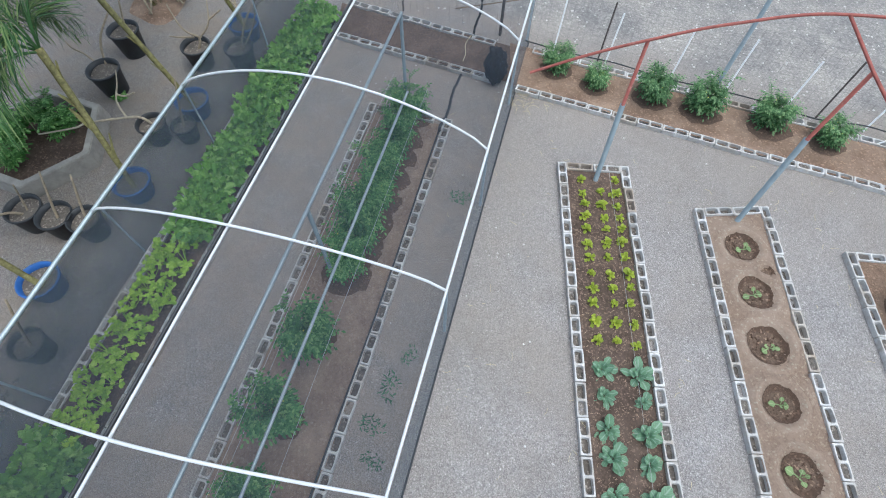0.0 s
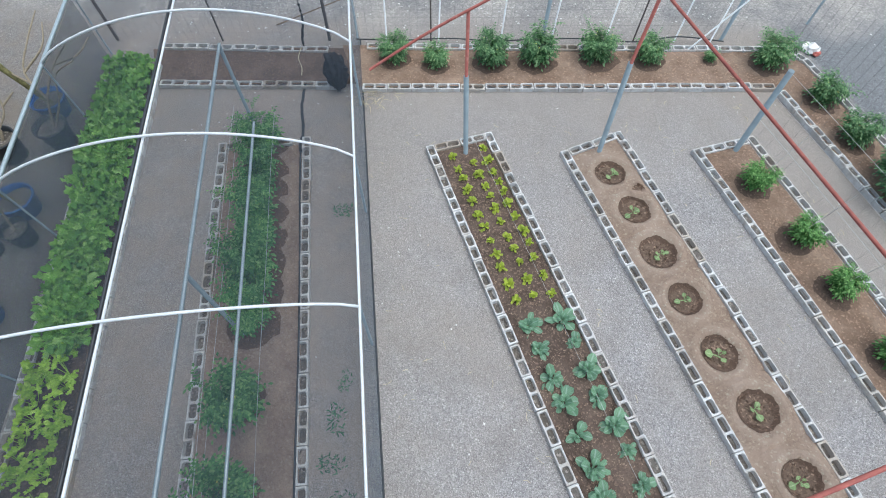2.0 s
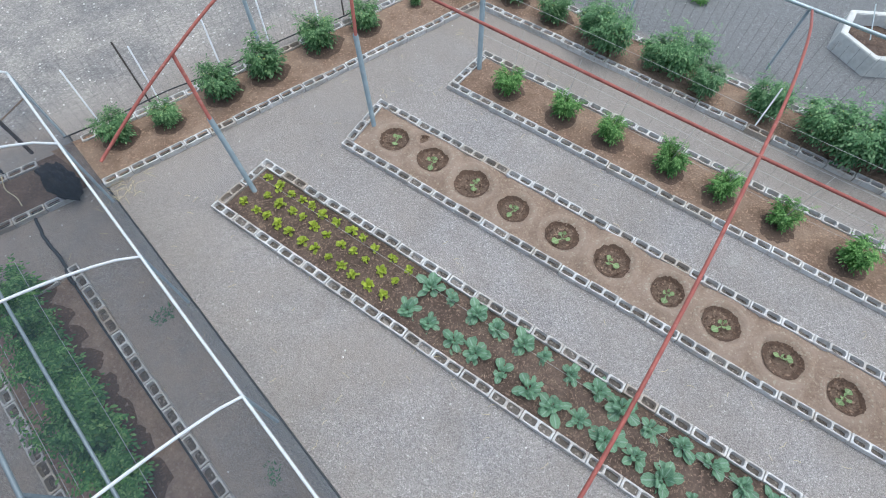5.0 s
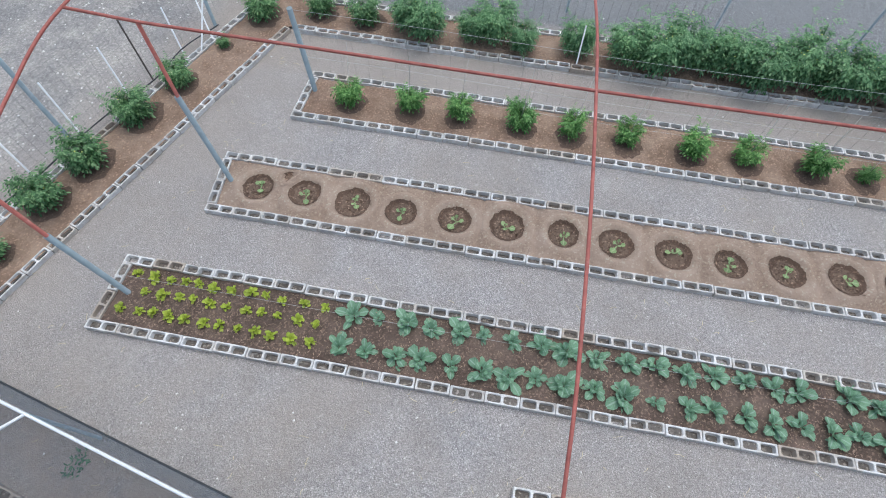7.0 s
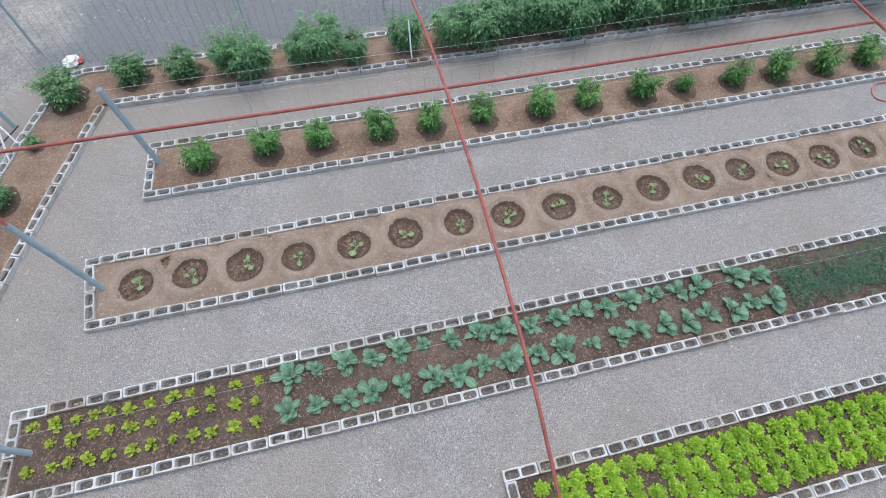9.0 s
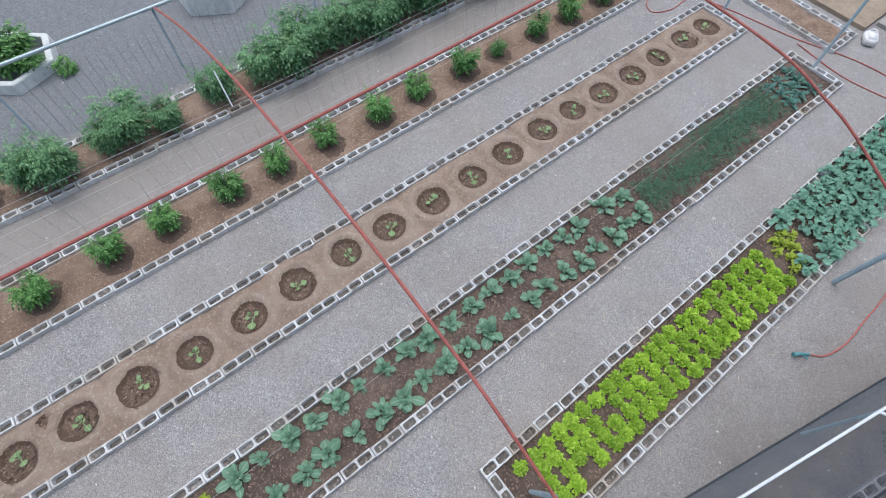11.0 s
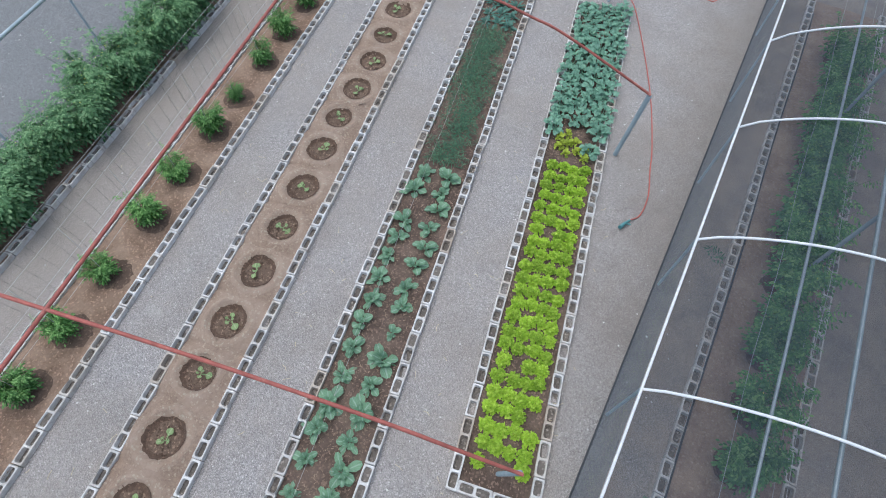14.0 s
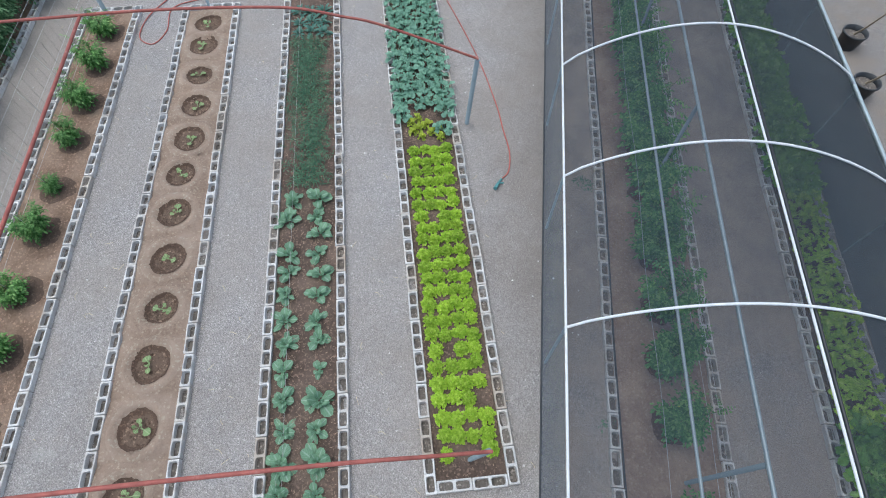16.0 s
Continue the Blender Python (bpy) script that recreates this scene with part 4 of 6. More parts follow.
def bush(name, seed, n, radius, height, leaf_len, leaflet, mats, top=0.85, flowers=0):
    """Leafy stems from one root; compound leaves fill an uneven dome."""
    rnd = random.Random(seed)
    bm = bmesh.new()
    stems = []
    for i in range(5):
        a = i * 2.4 + rnd.uniform(-0.4, 0.4)
        r = radius * rnd.uniform(0.15, 0.6)
        tip = Vector((r * math.cos(a), r * math.sin(a), height * rnd.uniform(0.7, 1.0)))
        tube(bm, [(0, 0, 0), tip * 0.5 + Vector((0, 0, 0.05 * height)), tip], [0.008, 0.006, 0.003], 4, False, 1)
        stems.append(tip)
    for i in range(7):
        a = rnd.uniform(0, 6.3)
        r = radius * rnd.uniform(0.5, 1.15)
        tip = Vector((r * math.cos(a), r * math.sin(a), height * rnd.uniform(0.75, 1.28)))
        tube(bm, [(0, 0, 0.1 * height), tip * 0.55 + Vector((0, 0, 0.1 * height)), tip], [0.006, 0.004, 0.002], 4, False, 1)
        for k in range(5):
            compound(bm, tip * (0.72 + 0.07 * k), a + rnd.uniform(-2.2, 2.2), rnd.uniform(0.1, 1.0), leaf_len * rnd.uniform(0.5, 0.95), leaflet * rnd.uniform(0.6, 1.0), rnd)
    for i in range(n):
        tip = stems[i % 5]
        s = rnd.uniform(0.2, 1.0)
        base = tip * s + Vector((rnd.uniform(-1, 1), rnd.uniform(-1, 1), 0)) * radius * 0.22
        yaw = math.atan2(base.y, base.x) + rnd.uniform(-1.5, 1.5)
        compound(bm, base, yaw, rnd.uniform(0.0, 1.0) * top, leaf_len * rnd.uniform(0.7, 1.2), leaflet * rnd.uniform(0.8, 1.2), rnd)
    for i in range(flowers):
        a, r = rnd.uniform(0, 6.3), radius * rnd.uniform(0.2, 0.95)
        p = (r * math.cos(a), r * math.sin(a), height * rnd.uniform(0.75, 1.1))
        for k in range(5):
            leaf(bm, p, a + 1.26 * k, 0.5, 0.011, 0.007, 0.8, 0, 0, 2, 2)
    return mesh_of(name, bm, mats)


def plant(name, mesh, x, y, z, size, label, category, group, yaw=None, rnd=random.Random(5)):
    ob = new(name, mesh)
    ob.matrix_basis = pose(x, y, z, rnd.uniform(-4, 4), rnd.uniform(-4, 4), rnd.uniform(0, 360) if yaw is None else yaw) @ Matrix.Diagonal((size * rnd.uniform(0.94, 1.06), size * rnd.uniform(0.94, 1.06), size, 1))
    return tagged(ob, label, category, group)


def leafy(seed, n, length, width, mat, low, high, droop, wave, stem, spread, cup):
    """The leaves of one rosette, each a mesh of its own."""
    r = random.Random(seed)
    out = []
    for i in range(n):
        s = i / max(1, n - 1)
        yaw = i * 2.39996 + r.uniform(-0.6, 0.6)
        k = 1 - 0.5 * s
        bm = bmesh.new()
        leaf(bm, (spread * math.cos(yaw), spread * math.sin(yaw), 0.01 + 0.04 * s), yaw, low + (high - low) * s + r.uniform(-0.12, 0.12),
             length * k * r.uniform(0.62, 1.25), width * k * r.uniform(0.75, 1.25), droop * (1 - 0.5 * s), wave, stem, 5, 0, cup, r.uniform(0, 6))
        out.append(mesh_of("leaf", bm, mat))
    return out


def leaf_plant(name, leaves, x, y, z, size, label, category, group, r=random.Random(6)):
    ob = thing(name, label, category, group)
    ob.matrix_basis = pose(x, y, z, r.uniform(-5, 5), r.uniform(-5, 5), r.uniform(0, 360)) @ Matrix.Diagonal((size, size, size, 1))
    for me in leaves:
        new("leaf", me).parent = ob
    return ob


rnd = random.Random(21)


def frilly_leaves(seed, n, length, width, mat):
    """A small lettuce as separate ruffled leaves."""
    q = random.Random(seed)
    out = []
    for i in range(n):
        s = i / (n - 1)
        yaw = i * 2.39996 + q.uniform(-0.5, 0.5)
        r = 0.03 * (1 - s) * q.uniform(0.5, 1.2)
        bm = bmesh.new()
        ruffled(bm, (r * math.cos(yaw), r * math.sin(yaw), 0.012 + 0.035 * s), yaw + q.uniform(-0.4, 0.4), 0.4 + 0.85 * s + q.uniform(-0.25, 0.25),
                length * q.uniform(0.6, 1.25), width * q.uniform(0.7, 1.2), 0.7, q, 6, 3)
        out.append(mesh_of("leaf", bm, mat))
    return out


YOUNG = [frilly_leaves(s, 12, 0.057, 0.045, LEAF_YOUNG) for s in (1, 2, 3, 4, 5)]
for y, xs_ in ((0.33, (0.3, 0.53, 0.71, 0.92, 1.12, 1.37, 1.57, 1.8, 2.01, 2.23, 2.47, 2.71)),
               (0.58, (0.49, 0.72, 0.94, 1.12, 1.34, 1.56, 1.82, 2.01, 2.22, 2.48, 2.71)),
               (0.8, (0.28, 0.52, 0.75, 0.93, 1.1, 1.32, 1.55, 1.8, 1.99, 2.22, 2.49, 2.76))):
    for x in xs_:
        leaf_plant("young_lettuce", rnd.choice(YOUNG), x, y + rnd.uniform(-0.02, 0.02), 0.07, rnd.uniform(0.85, 1.2), "small yellow-green lettuce in dark mulch", "lettuce", "young lettuces")
CABBAGE = [leafy(s, n, 0.2, 0.138, LEAF_BLUE, 0.3, 1.25, 0.65, 0.09, 0.36, 0.012, 0.3) for s, n in ((11, 14), (12, 16), (13, 13), (14, 15), (15, 12), (16, 17), (17, 14))]
for y, xs_ in ((0.76, (3.14, 3.44, 3.81, 4.11, 4.47, 4.74, 5.11, 5.46, 5.76, 6.12, 6.48, 6.81, 7.17, 7.49, 7.86, 8.17, 8.44, 9.01, 9.34)),
               (0.36, (3.07, 3.38, 3.76, 4.06, 4.42, 4.79, 5.1, 5.42, 5.75, 6.1, 6.43, 6.8, 7.18, 7.44, 7.81, 8.1, 8.42, 8.75, 9.05, 9.37))):
    for x in xs_:
        leaf_plant("cabbage", rnd.choice(CABBAGE), x, y + rnd.uniform(-0.03, 0.03), 0.07, 0.6 if x in (3.44, 4.74, 6.8) else rnd.uniform(0.72, 1.06), "young blue-green cabbage with loose round leaves", "cabbage", "cabbages")
KALE = [broad(s, 17, 0.14, 0.135, LEAF_TEAL, 0.1, 0.8, 0.6, 0.018, 0.14) for s in (21, 22, 23, 24, 28, 29)]
SPIKY = [leafy(s, 22, 0.2, 0.06, LEAF_KALE, 0.35, 1.3, 0.8, 0.04, 0.15, 0.03, 0.2) for s in (25, 26, 27)]
for k in range(9):
    leaf_plant("broccoli_plant", rnd.choice(SPIKY), 13.07 + 0.27 * (k % 3) + rnd.uniform(-0.05, 0.05), 0.3 + 0.22 * (k // 3), 0.08, rnd.uniform(0.75, 0.95), "dark blue-green broccoli plant", "broccoli plant", "broccoli plants")

cords = thing("bed_cord", "thin pale cord stretched along the bed", "cord")
for y in (0.73,):
    pipe("cord", [(0.1, y, 0.15), (4.5, y, 0.14), (9.4, y, 0.15), (14.05, y, 0.15)], 0.002, LIGHT_WIRE, cords, "", 4)

# feathery carrot tops
bm = bmesh.new()
for k in range(1800):
    x, y = rnd.uniform(9.6, 12.87), rnd.triangular(0.16, 0.9, 0.58)
    if noise.noise(Vector((x * 1.4, y * 2.2, 3))) + 0.8 * noise.noise(Vector((x * 6, y * 7, 5))) < rnd.uniform(-1.1, 0.25):
        continue
    yaw = rnd.uniform(0, 6.3)
    leaf(bm, (x, y, 0.08), yaw, rnd.uniform(0.5, 1.3), rnd.uniform(0.09, 0.18), 0.011, 1.2, 0.05, 0.2, 3)
    for s in (-1, 1):
        leaf(bm, (x + 0.05 * math.cos(yaw), y + 0.05 * math.sin(yaw), 0.14 + rnd.uniform(0, 0.05)), yaw + s * 0.8, 0.4, 0.06, 0.01, 0.8, 0, 0, 2)
carrots = new("carrot_tops", mesh_of("carrot_tops", bm, LEAF_FERN))
tagged(carrots, "feathery dark green carrot tops over brown soil", "carrot tops", kind="stuff")



def damp_halo(parent, height_at, x, y, r, seed):
    """Ragged disc of watered soil round a plant."""
    bm = bmesh.new()
    rows = []
    for q in (0.0, 0.35, 0.7, 1.0):
        row = []
        for k in range(1 if q == 0 else 30):
            a = 2 * math.pi * k / 30
            rr = r * q * (1 + (0.22 * noise.noise(Vector((1.5 * math.cos(a), 1.5 * math.sin(a), seed))) + 0.12 * noise.noise(Vector((7 * math.cos(a), 7 * math.sin(a), seed)))))
            p = Vector((x + rr * math.cos(a), y + rr * math.sin(a), 0))
            row.append(bm.verts.new((p.x, p.y, height_at(p) + (0.009 if q < 1 else 0.001))))
        rows.append(row)
    for k in range(30):
        bm.faces.new((rows[0][0], rows[1][k], rows[1][(k + 1) % 30]))
        for a, b in zip(rows[1:], rows[2:]):
            bm.faces.new((a[k], b[k], b[(k + 1) % 30], a[(k + 1) % 30]))
    for f in bm.faces:
        f.smooth = True
    part("damp_halo", bm, SOIL_HALO, parent, "ragged ring of damp dark soil")


# squash seedlings in the pits
SQUASH = [leafy(s, 5, 0.14, 0.095, LEAF_SQUASH, 0.4, 1.0, 0.5, 0.0, 0.45, 0.005, 0.12) for s in (31, 32, 33, 34)]
for x, y, r, d in PITS:
    leaf_plant("squash_seedling", rnd.choice(SQUASH), x + rnd.uniform(-0.03, 0.03), y + rnd.uniform(-0.03, 0.03), 0.07, rnd.uniform(0.8, 1.0), "squash seedling in a round damp pit", "squash seedling", "squash seedlings")

# bushes of bed C
FLOWER = plain("yellow_petal", (0.6, 0.62, 0.12), 0.6)
BUSH = [bush("pepper_bush", s, 150, 0.165, 0.36, 0.135, 0.027, [LEAF_BUSH, LEAF_BUSH]) for s in (41, 42, 43)]
for x, s in ((2.13, 1), (3.08, 0.95), (3.88, 1), (4.83, 1.05), (5.62, 0.95), (6.46, 0.92), (7.41, 1.05), (8.22, 0.9), (9.15, 1.1), (9.9, 0.65), (10.83, 0.95), (11.63, 1.1), (12.53, 1.1), (13.38, 1.05)):
    damp_halo(bed_c, lambda p: 0.095 + 0.022 * noise.noise(p * 1.7) + 0.0132 * noise.noise(p * 7), x + 0.02, 4.3 - 0.013 * x, 0.25, x)
    plant("bush_plant", rnd.choice(BUSH), x, 4.32 - 0.013 * x + rnd.uniform(-0.03, 0.04), 0.085, 1.1 * s, "small round green bush with fine leaves" if s > 0.7 else "stunted small green bush", "bush", "bushes of the trellis bed")

# tomatoes of the front border and the long hedge
TOMATO = [bush("tomato_plant", s, 220, 0.3, 0.48, 0.2, 0.039, [LEAF_TOMATO, LEAF_TOMATO, FLOWER], flowers=6) for s in (51, 52, 53)]
for x, y, s in ((-2.02, 0.11, 0.85), (-1.65, 0.7, 0.75), (-1.46, 1.61, 1.0), (-1.21, 2.33, 1.05), (-0.95, 3.33, 1.1), (-0.66, 4.13, 0.9), (-0.32, 5.13, 0.4), (0.06, 6.03, 1.05), (1.04, 6.3, 0.95), (1.89, 6.26, 0.95)):
    damp_halo(bed_f if x < -0.2 else bed_e, lambda p: 0.094 + 0.03 * noise.noise(p * 1.7) + 0.018 * noise.noise(p * 7), x + 0.05, y, 0.3 * s, x)
    plant("tomato_plant", rnd.choice(TOMATO), x, y, 0.08, 0.92 * s, "bushy green tomato plant in brown soil", "tomato plant", "tomato plants of the border")
TALL = [bush("tall_tomato", s, 370, 0.46, 0.85, 0.25, 0.046, [LEAF_HEDGE, LEAF_HEDGE, FLOWER], 0.6, 10) for s in (61, 62, 63, 64)]
for k, x in enumerate((2.66, 3.03, 3.81, 4.22, 4.68, 5.6, 6.42, 6.88, 7.28, 7.69, 8.09, 8.5, 8.9, 9.3, 9.7, 10.1, 10.5, 10.9, 11.3, 11.75, 12.15, 12.6, 13.04, 13.54, 14.03, 14.52, 15.11)):
    plant("tall_tomato", TALL[k % 4], x, 6.17 - 0.013 * x + rnd.uniform(-0.14, 0.16), 0.08, (0.72 if x < 6.2 else 0.92) * rnd.uniform(0.78, 1.16), "tall tangled tomato plant of a dense hedge", "tomato plant", "tomato hedge")
pipe("white_stake", [(5.64, 5.83, 0), (5.61, 5.85, 0.85)], 0.012, WHITE_PIPE, bed_e, "thin white stake")
VINE = [bush("tunnel_tomato", s, n, r, h, 0.23, 0.044, [LEAF_TUNNEL, LEAF_TUNNEL, FLOWER], 0.7, 4) for s, n, r, h in ((71, 230, 0.4, 0.75), (72, 180, 0.36, 0.9), (73, 210, 0.44, 0.62), (74, 150, 0.34, 0.7))]
for k, u in enumerate((-1.62, -1.18, -0.8, -0.36, 0.03, 0.43, 0.8, 1.2, 2.15, 3.11, 3.98, 5.03, 5.79, 6.49, 7.29, 7.74, 8.38, 8.83, 9.27, 9.76, 10.25, 10.74, 11.22, 11.71, 12.19, 12.76, 13.34)):
    p = uv(u, (0.48 if u < 2 else 0.53) * soft(u, K1L) + (0.52 if u < 2 else 0.47) * soft(u, K1R) - 0.02)
    damp_halo(bed_g, lambda q: 0.095 + 0.03 * noise.noise(q * 1.9) + 0.012 * noise.noise(q * 8), p.x, p.y, 0.33 if u < 2 else 0.24, u)
    plant("tunnel_tomato", VINE[k % 4], p.x, p.y, 0.085, rnd.uniform(0.82, 1.02) * (0.86 if u < 2 else 1.08 if u > 7.5 else 0.9), "tomato plant tied under the net tunnel", "tomato plant", "tunnel tomatoes")

# lettuces and broccoli of bed D
LETTUCE = [frilly("lettuce", s, 120, 0.04, 0.027, LEAF_YELLOW) for s in (81, 82, 83, 84)]
for k in range(23):
    for row in range(4):
        x, y = 5.67 + 0.2 * k + rnd.uniform(-0.035, 0.035), -1.575 + 0.165 * row + rnd.uniform(-0.02, 0.02)
        if (k < 1 and row in (1, 2)) or rnd.random() < 0.02:
            continue
        plant("lettuce", rnd.choice(LETTUCE), x, y, 0.07, rnd.uniform(1.15, 1.32), "frilly bright yellow-green lettuce", "lettuce", "lettuces")
for x, y in ((10.43, -1.4), (10.53, -1.16), (10.61, -1.35), (10.66, -1.09), (10.46, -1.09), (10.36, -1.24), (10.32, -1.52), (10.57, -1.25), (10.76, -1.2), (10.5, -1.5)):
    leaf_plant("young_lettuce", rnd.choice(YOUNG), x, y, 0.08, 1.15, "small yellow lettuce between broccoli plants", "lettuce", "lettuces")
for k in range(13):
    for row in range(4):
        x, y = 10.82 + 0.264 * k + rnd.uniform(-0.06, 0.06), -1.66 + 0.225 * row + rnd.uniform(-0.03, 0.03)
        if k < 1 and row in (1, 2):
            continue
        leaf_plant("broccoli_plant", rnd.choice(KALE), x, y, 0.08, rnd.uniform(0.68, 0.92), "broad-leaved blue-green broccoli plant", "broccoli plant", "broccoli plants")
leaf_plant("broccoli_plant", KALE[0], 10.47, -1.6, 0.08, 0.8, "broad-leaved blue-green broccoli plant", "broccoli plant", "broccoli plants")

# greens along the tunnel's far net
MUSTARD = [merged("mustard_plant", s, 26, 0.11, 0.09, LEAF_MUSTARD, 0.1, 1.1, 0.8, 0.026, 0.14) for s in (91, 92, 93, 97)]
PALE = [merged("pale_mustard_plant", s, 11, 0.058, 0.052, LEAF_PALE, 0.1, 0.9, 0.6, 0.012, 0.14, 3) for s in (94, 95, 96, 98)]
u = -3.4
while u < 14.5:
    pale_run = 1.3 < u < 3.9 or 5.2 < u < 8.6
    for row in range(3 if not pale_run else 2):
        a, b = soft(u, KF) + 0.2, soft(u, K2R) - 0.17
        v = a + (b - a) * ((row + 0.5) / (2 if pale_run else 3)) + rnd.uniform(-0.04, 0.04)
        p = uv(u + rnd.uniform(-0.06, 0.06), v)
        if pale_run:
            plant("mustard_plant", rnd.choice(PALE), p.x, p.y, 0.09, rnd.uniform(0.85, 1.15), "pale green young mustard plant", "mustard plant", "mustard plants")
        else:
            plant("mustard_plant", rnd.choice(MUSTARD), p.x, p.y, 0.09, rnd.uniform(0.9, 1.2), "leafy mid-green mustard plant", "mustard plant", "mustard plants")
    u += 0.2 if not pale_run else 0.19

# low weeds on the trodden strip inside the near net
def weed_mesh(seed):
    q = random.Random(seed)
    bm = bmesh.new()
    for k in range(60):
        a, r = q.uniform(0, 6.3), 0.16 * math.sqrt(q.random())
        leaf(bm, (r * math.cos(a), 0.6 * r * math.sin(a), 0), q.uniform(0, 6.3), q.uniform(0.2, 0.9), q.uniform(0.03, 0.07), 0.014, 0.7, 0.05, 0.1, 3)
    return mesh_of("weed", bm, LEAF_FERN)


WEED = [weed_mesh(s) for s in (111, 112, 113)]
for k, (x, y, size) in enumerate(((0.68, -1.43, 1.0), (3.0, -1.95, 0.8), (3.38, -2.14, 1.1), (3.84, -2.32, 1.0), (4.2, -2.27, 0.8), (9.2, -3.58, 1.1), (5.78, -2.99, 0.7))):
    plant("weed", WEED[k % 3], x, y, GROUND, size, "low dark green weed in trodden gravel", "weed", "weeds")

# ---- planters, pots and palms outside the tunnel ----
def hex_planter(x, y, radius, height, turn, soil, label, mat=None):
    ob = thing("hexagonal_planter", label, "planter", "hexagonal planters", at=(x, y, 0))
    bm = bmesh.new()
    rings = []
    for r, z in ((radius * 1.04, 0.0), (radius, height), (radius - 0.12, height), (radius - 0.14, height - 0.26)):
        rings.append([bm.verts.new((r * math.cos(a), r * math.sin(a), z)) for a in (radians(turn + 60 * k) for k in range(6))])
    for a, b in zip(rings, rings[1:]):
        for k in range(6):
            bm.faces.new((a[k], a[(k + 1) % 6], b[(k + 1) % 6], b[k]))
    bmesh.ops.bevel(bm, geom=list(bm.edges), offset=0.012, segments=2, affect="EDGES")
    part("rim", bm, mat or CONCRETE, ob, "pale concrete rim")
    bm = bmesh.new()
    rows = [[bm.verts.new(((radius - 0.16) * q * math.cos(a), (radius - 0.16) * q * math.sin(a), height - 0.22 + 0.04 * noise.noise(Vector((3 * q * math.cos(a), 3 * q * math.sin(a), x)))))
             for a in (radians(turn + 15 * k) for k in range(24))] for q in (0.02, 0.4, 0.75, 1.0)]
    bm.faces.new(rows[0])
    for a, b in zip(rows, rows[1:]):
        for k in range(24):
            bm.faces.new((a[k], a[(k + 1) % 24], b[(k + 1) % 24], b[k])).smooth = True
    part("soil", bm, soil, ob)
    return ob


hex_planter(6.75, 8.82, 0.73, 0.38, 30, SOIL_DARK, "empty pale concrete hexagonal planter on gravel")
hex_planter(3.14, 9.0, 0.75, 0.25, 20, SOIL_BROWN, "pale concrete hexagonal planter full of leafy plants")
hex_planter(0.1, -7.59, 0.95, 0.32, 12, SOIL_DARK, "grey concrete hexagonal planter with dark soil beside palms", OLD_CONCRETE)
GARDEN = [bush("garden_plant", s, 60, 0.25, 0.4, 0.2, 0.06, [LEAF_BUSH, LEAF_BUSH]) for s in (101, 102)]
for x, y, s in ((3.07, 8.81, 1.0), (3.35, 9.07, 1.0), (2.92, 9.24, 1.1), (3.4, 8.58, 0.7), (-0.13, -7.33, 0.8), (0.04, -7.92, 0.9), (-0.33, -7.7, 0.8), (0.47, -7.76, 0.7), (3.81, 8.36, 0.55), (2.24, 8.76, 0.8), (-0.93, -6.84, 0.35)):
    plant("garden_plant", rnd.choice(GARDEN), x, y, 0.15 if s > 0.6 else 0.0, s, "loose leafy garden plant", "garden plant", "garden plants")
pipe("planter_pipe", [(6.61, 8.77, 0.25), (6.36, 9.12, 0.62)], 0.01, GALVANISED, None, "")
tagged(bpy.data.objects["planter_pipe"], "thin grey pipe leaning in the planter", "pipe")


def pot(x, y, r, h, mat, label, name="plant_pot", tilt=0.0):
    ob = thing(name, label, "plant pot", "plant pots")
    ob.matrix_basis = pose(x, y, GROUND - 0.005, tilt, 0, 40 * x)
    bm = bmesh.new()
    prof = ((0.78 * r, 0.0), (r, h - 0.03), (1.07 * r, h - 0.03), (1.07 * r, h), (0.97 * r, h), (0.92 * r, h - 0.1))
    rows = [[bm.verts.new((q * math.cos(a), q * math.sin(a), z)) for a in (2 * math.pi * k / 24 for k in range(24))] for q, z in prof]
    for a, b in zip(rows, rows[1:]):
        for k in range(24):
            bm.faces.new((a[k], a[(k + 1) % 24], b[(k + 1) % 24], b[k])).smooth = True
    part("shell", bm, mat, ob)
    bm = bmesh.new()
    bm.faces.new([bm.verts.new((0.93 * r * math.cos(a), 0.93 * r * math.sin(a), h - 0.085 + 0.01 * math.sin(3 * a))) for a in (2 * math.pi * k / 24 for k in range(24))])
    part("soil", bm, SOIL_CELL, ob)
    return ob


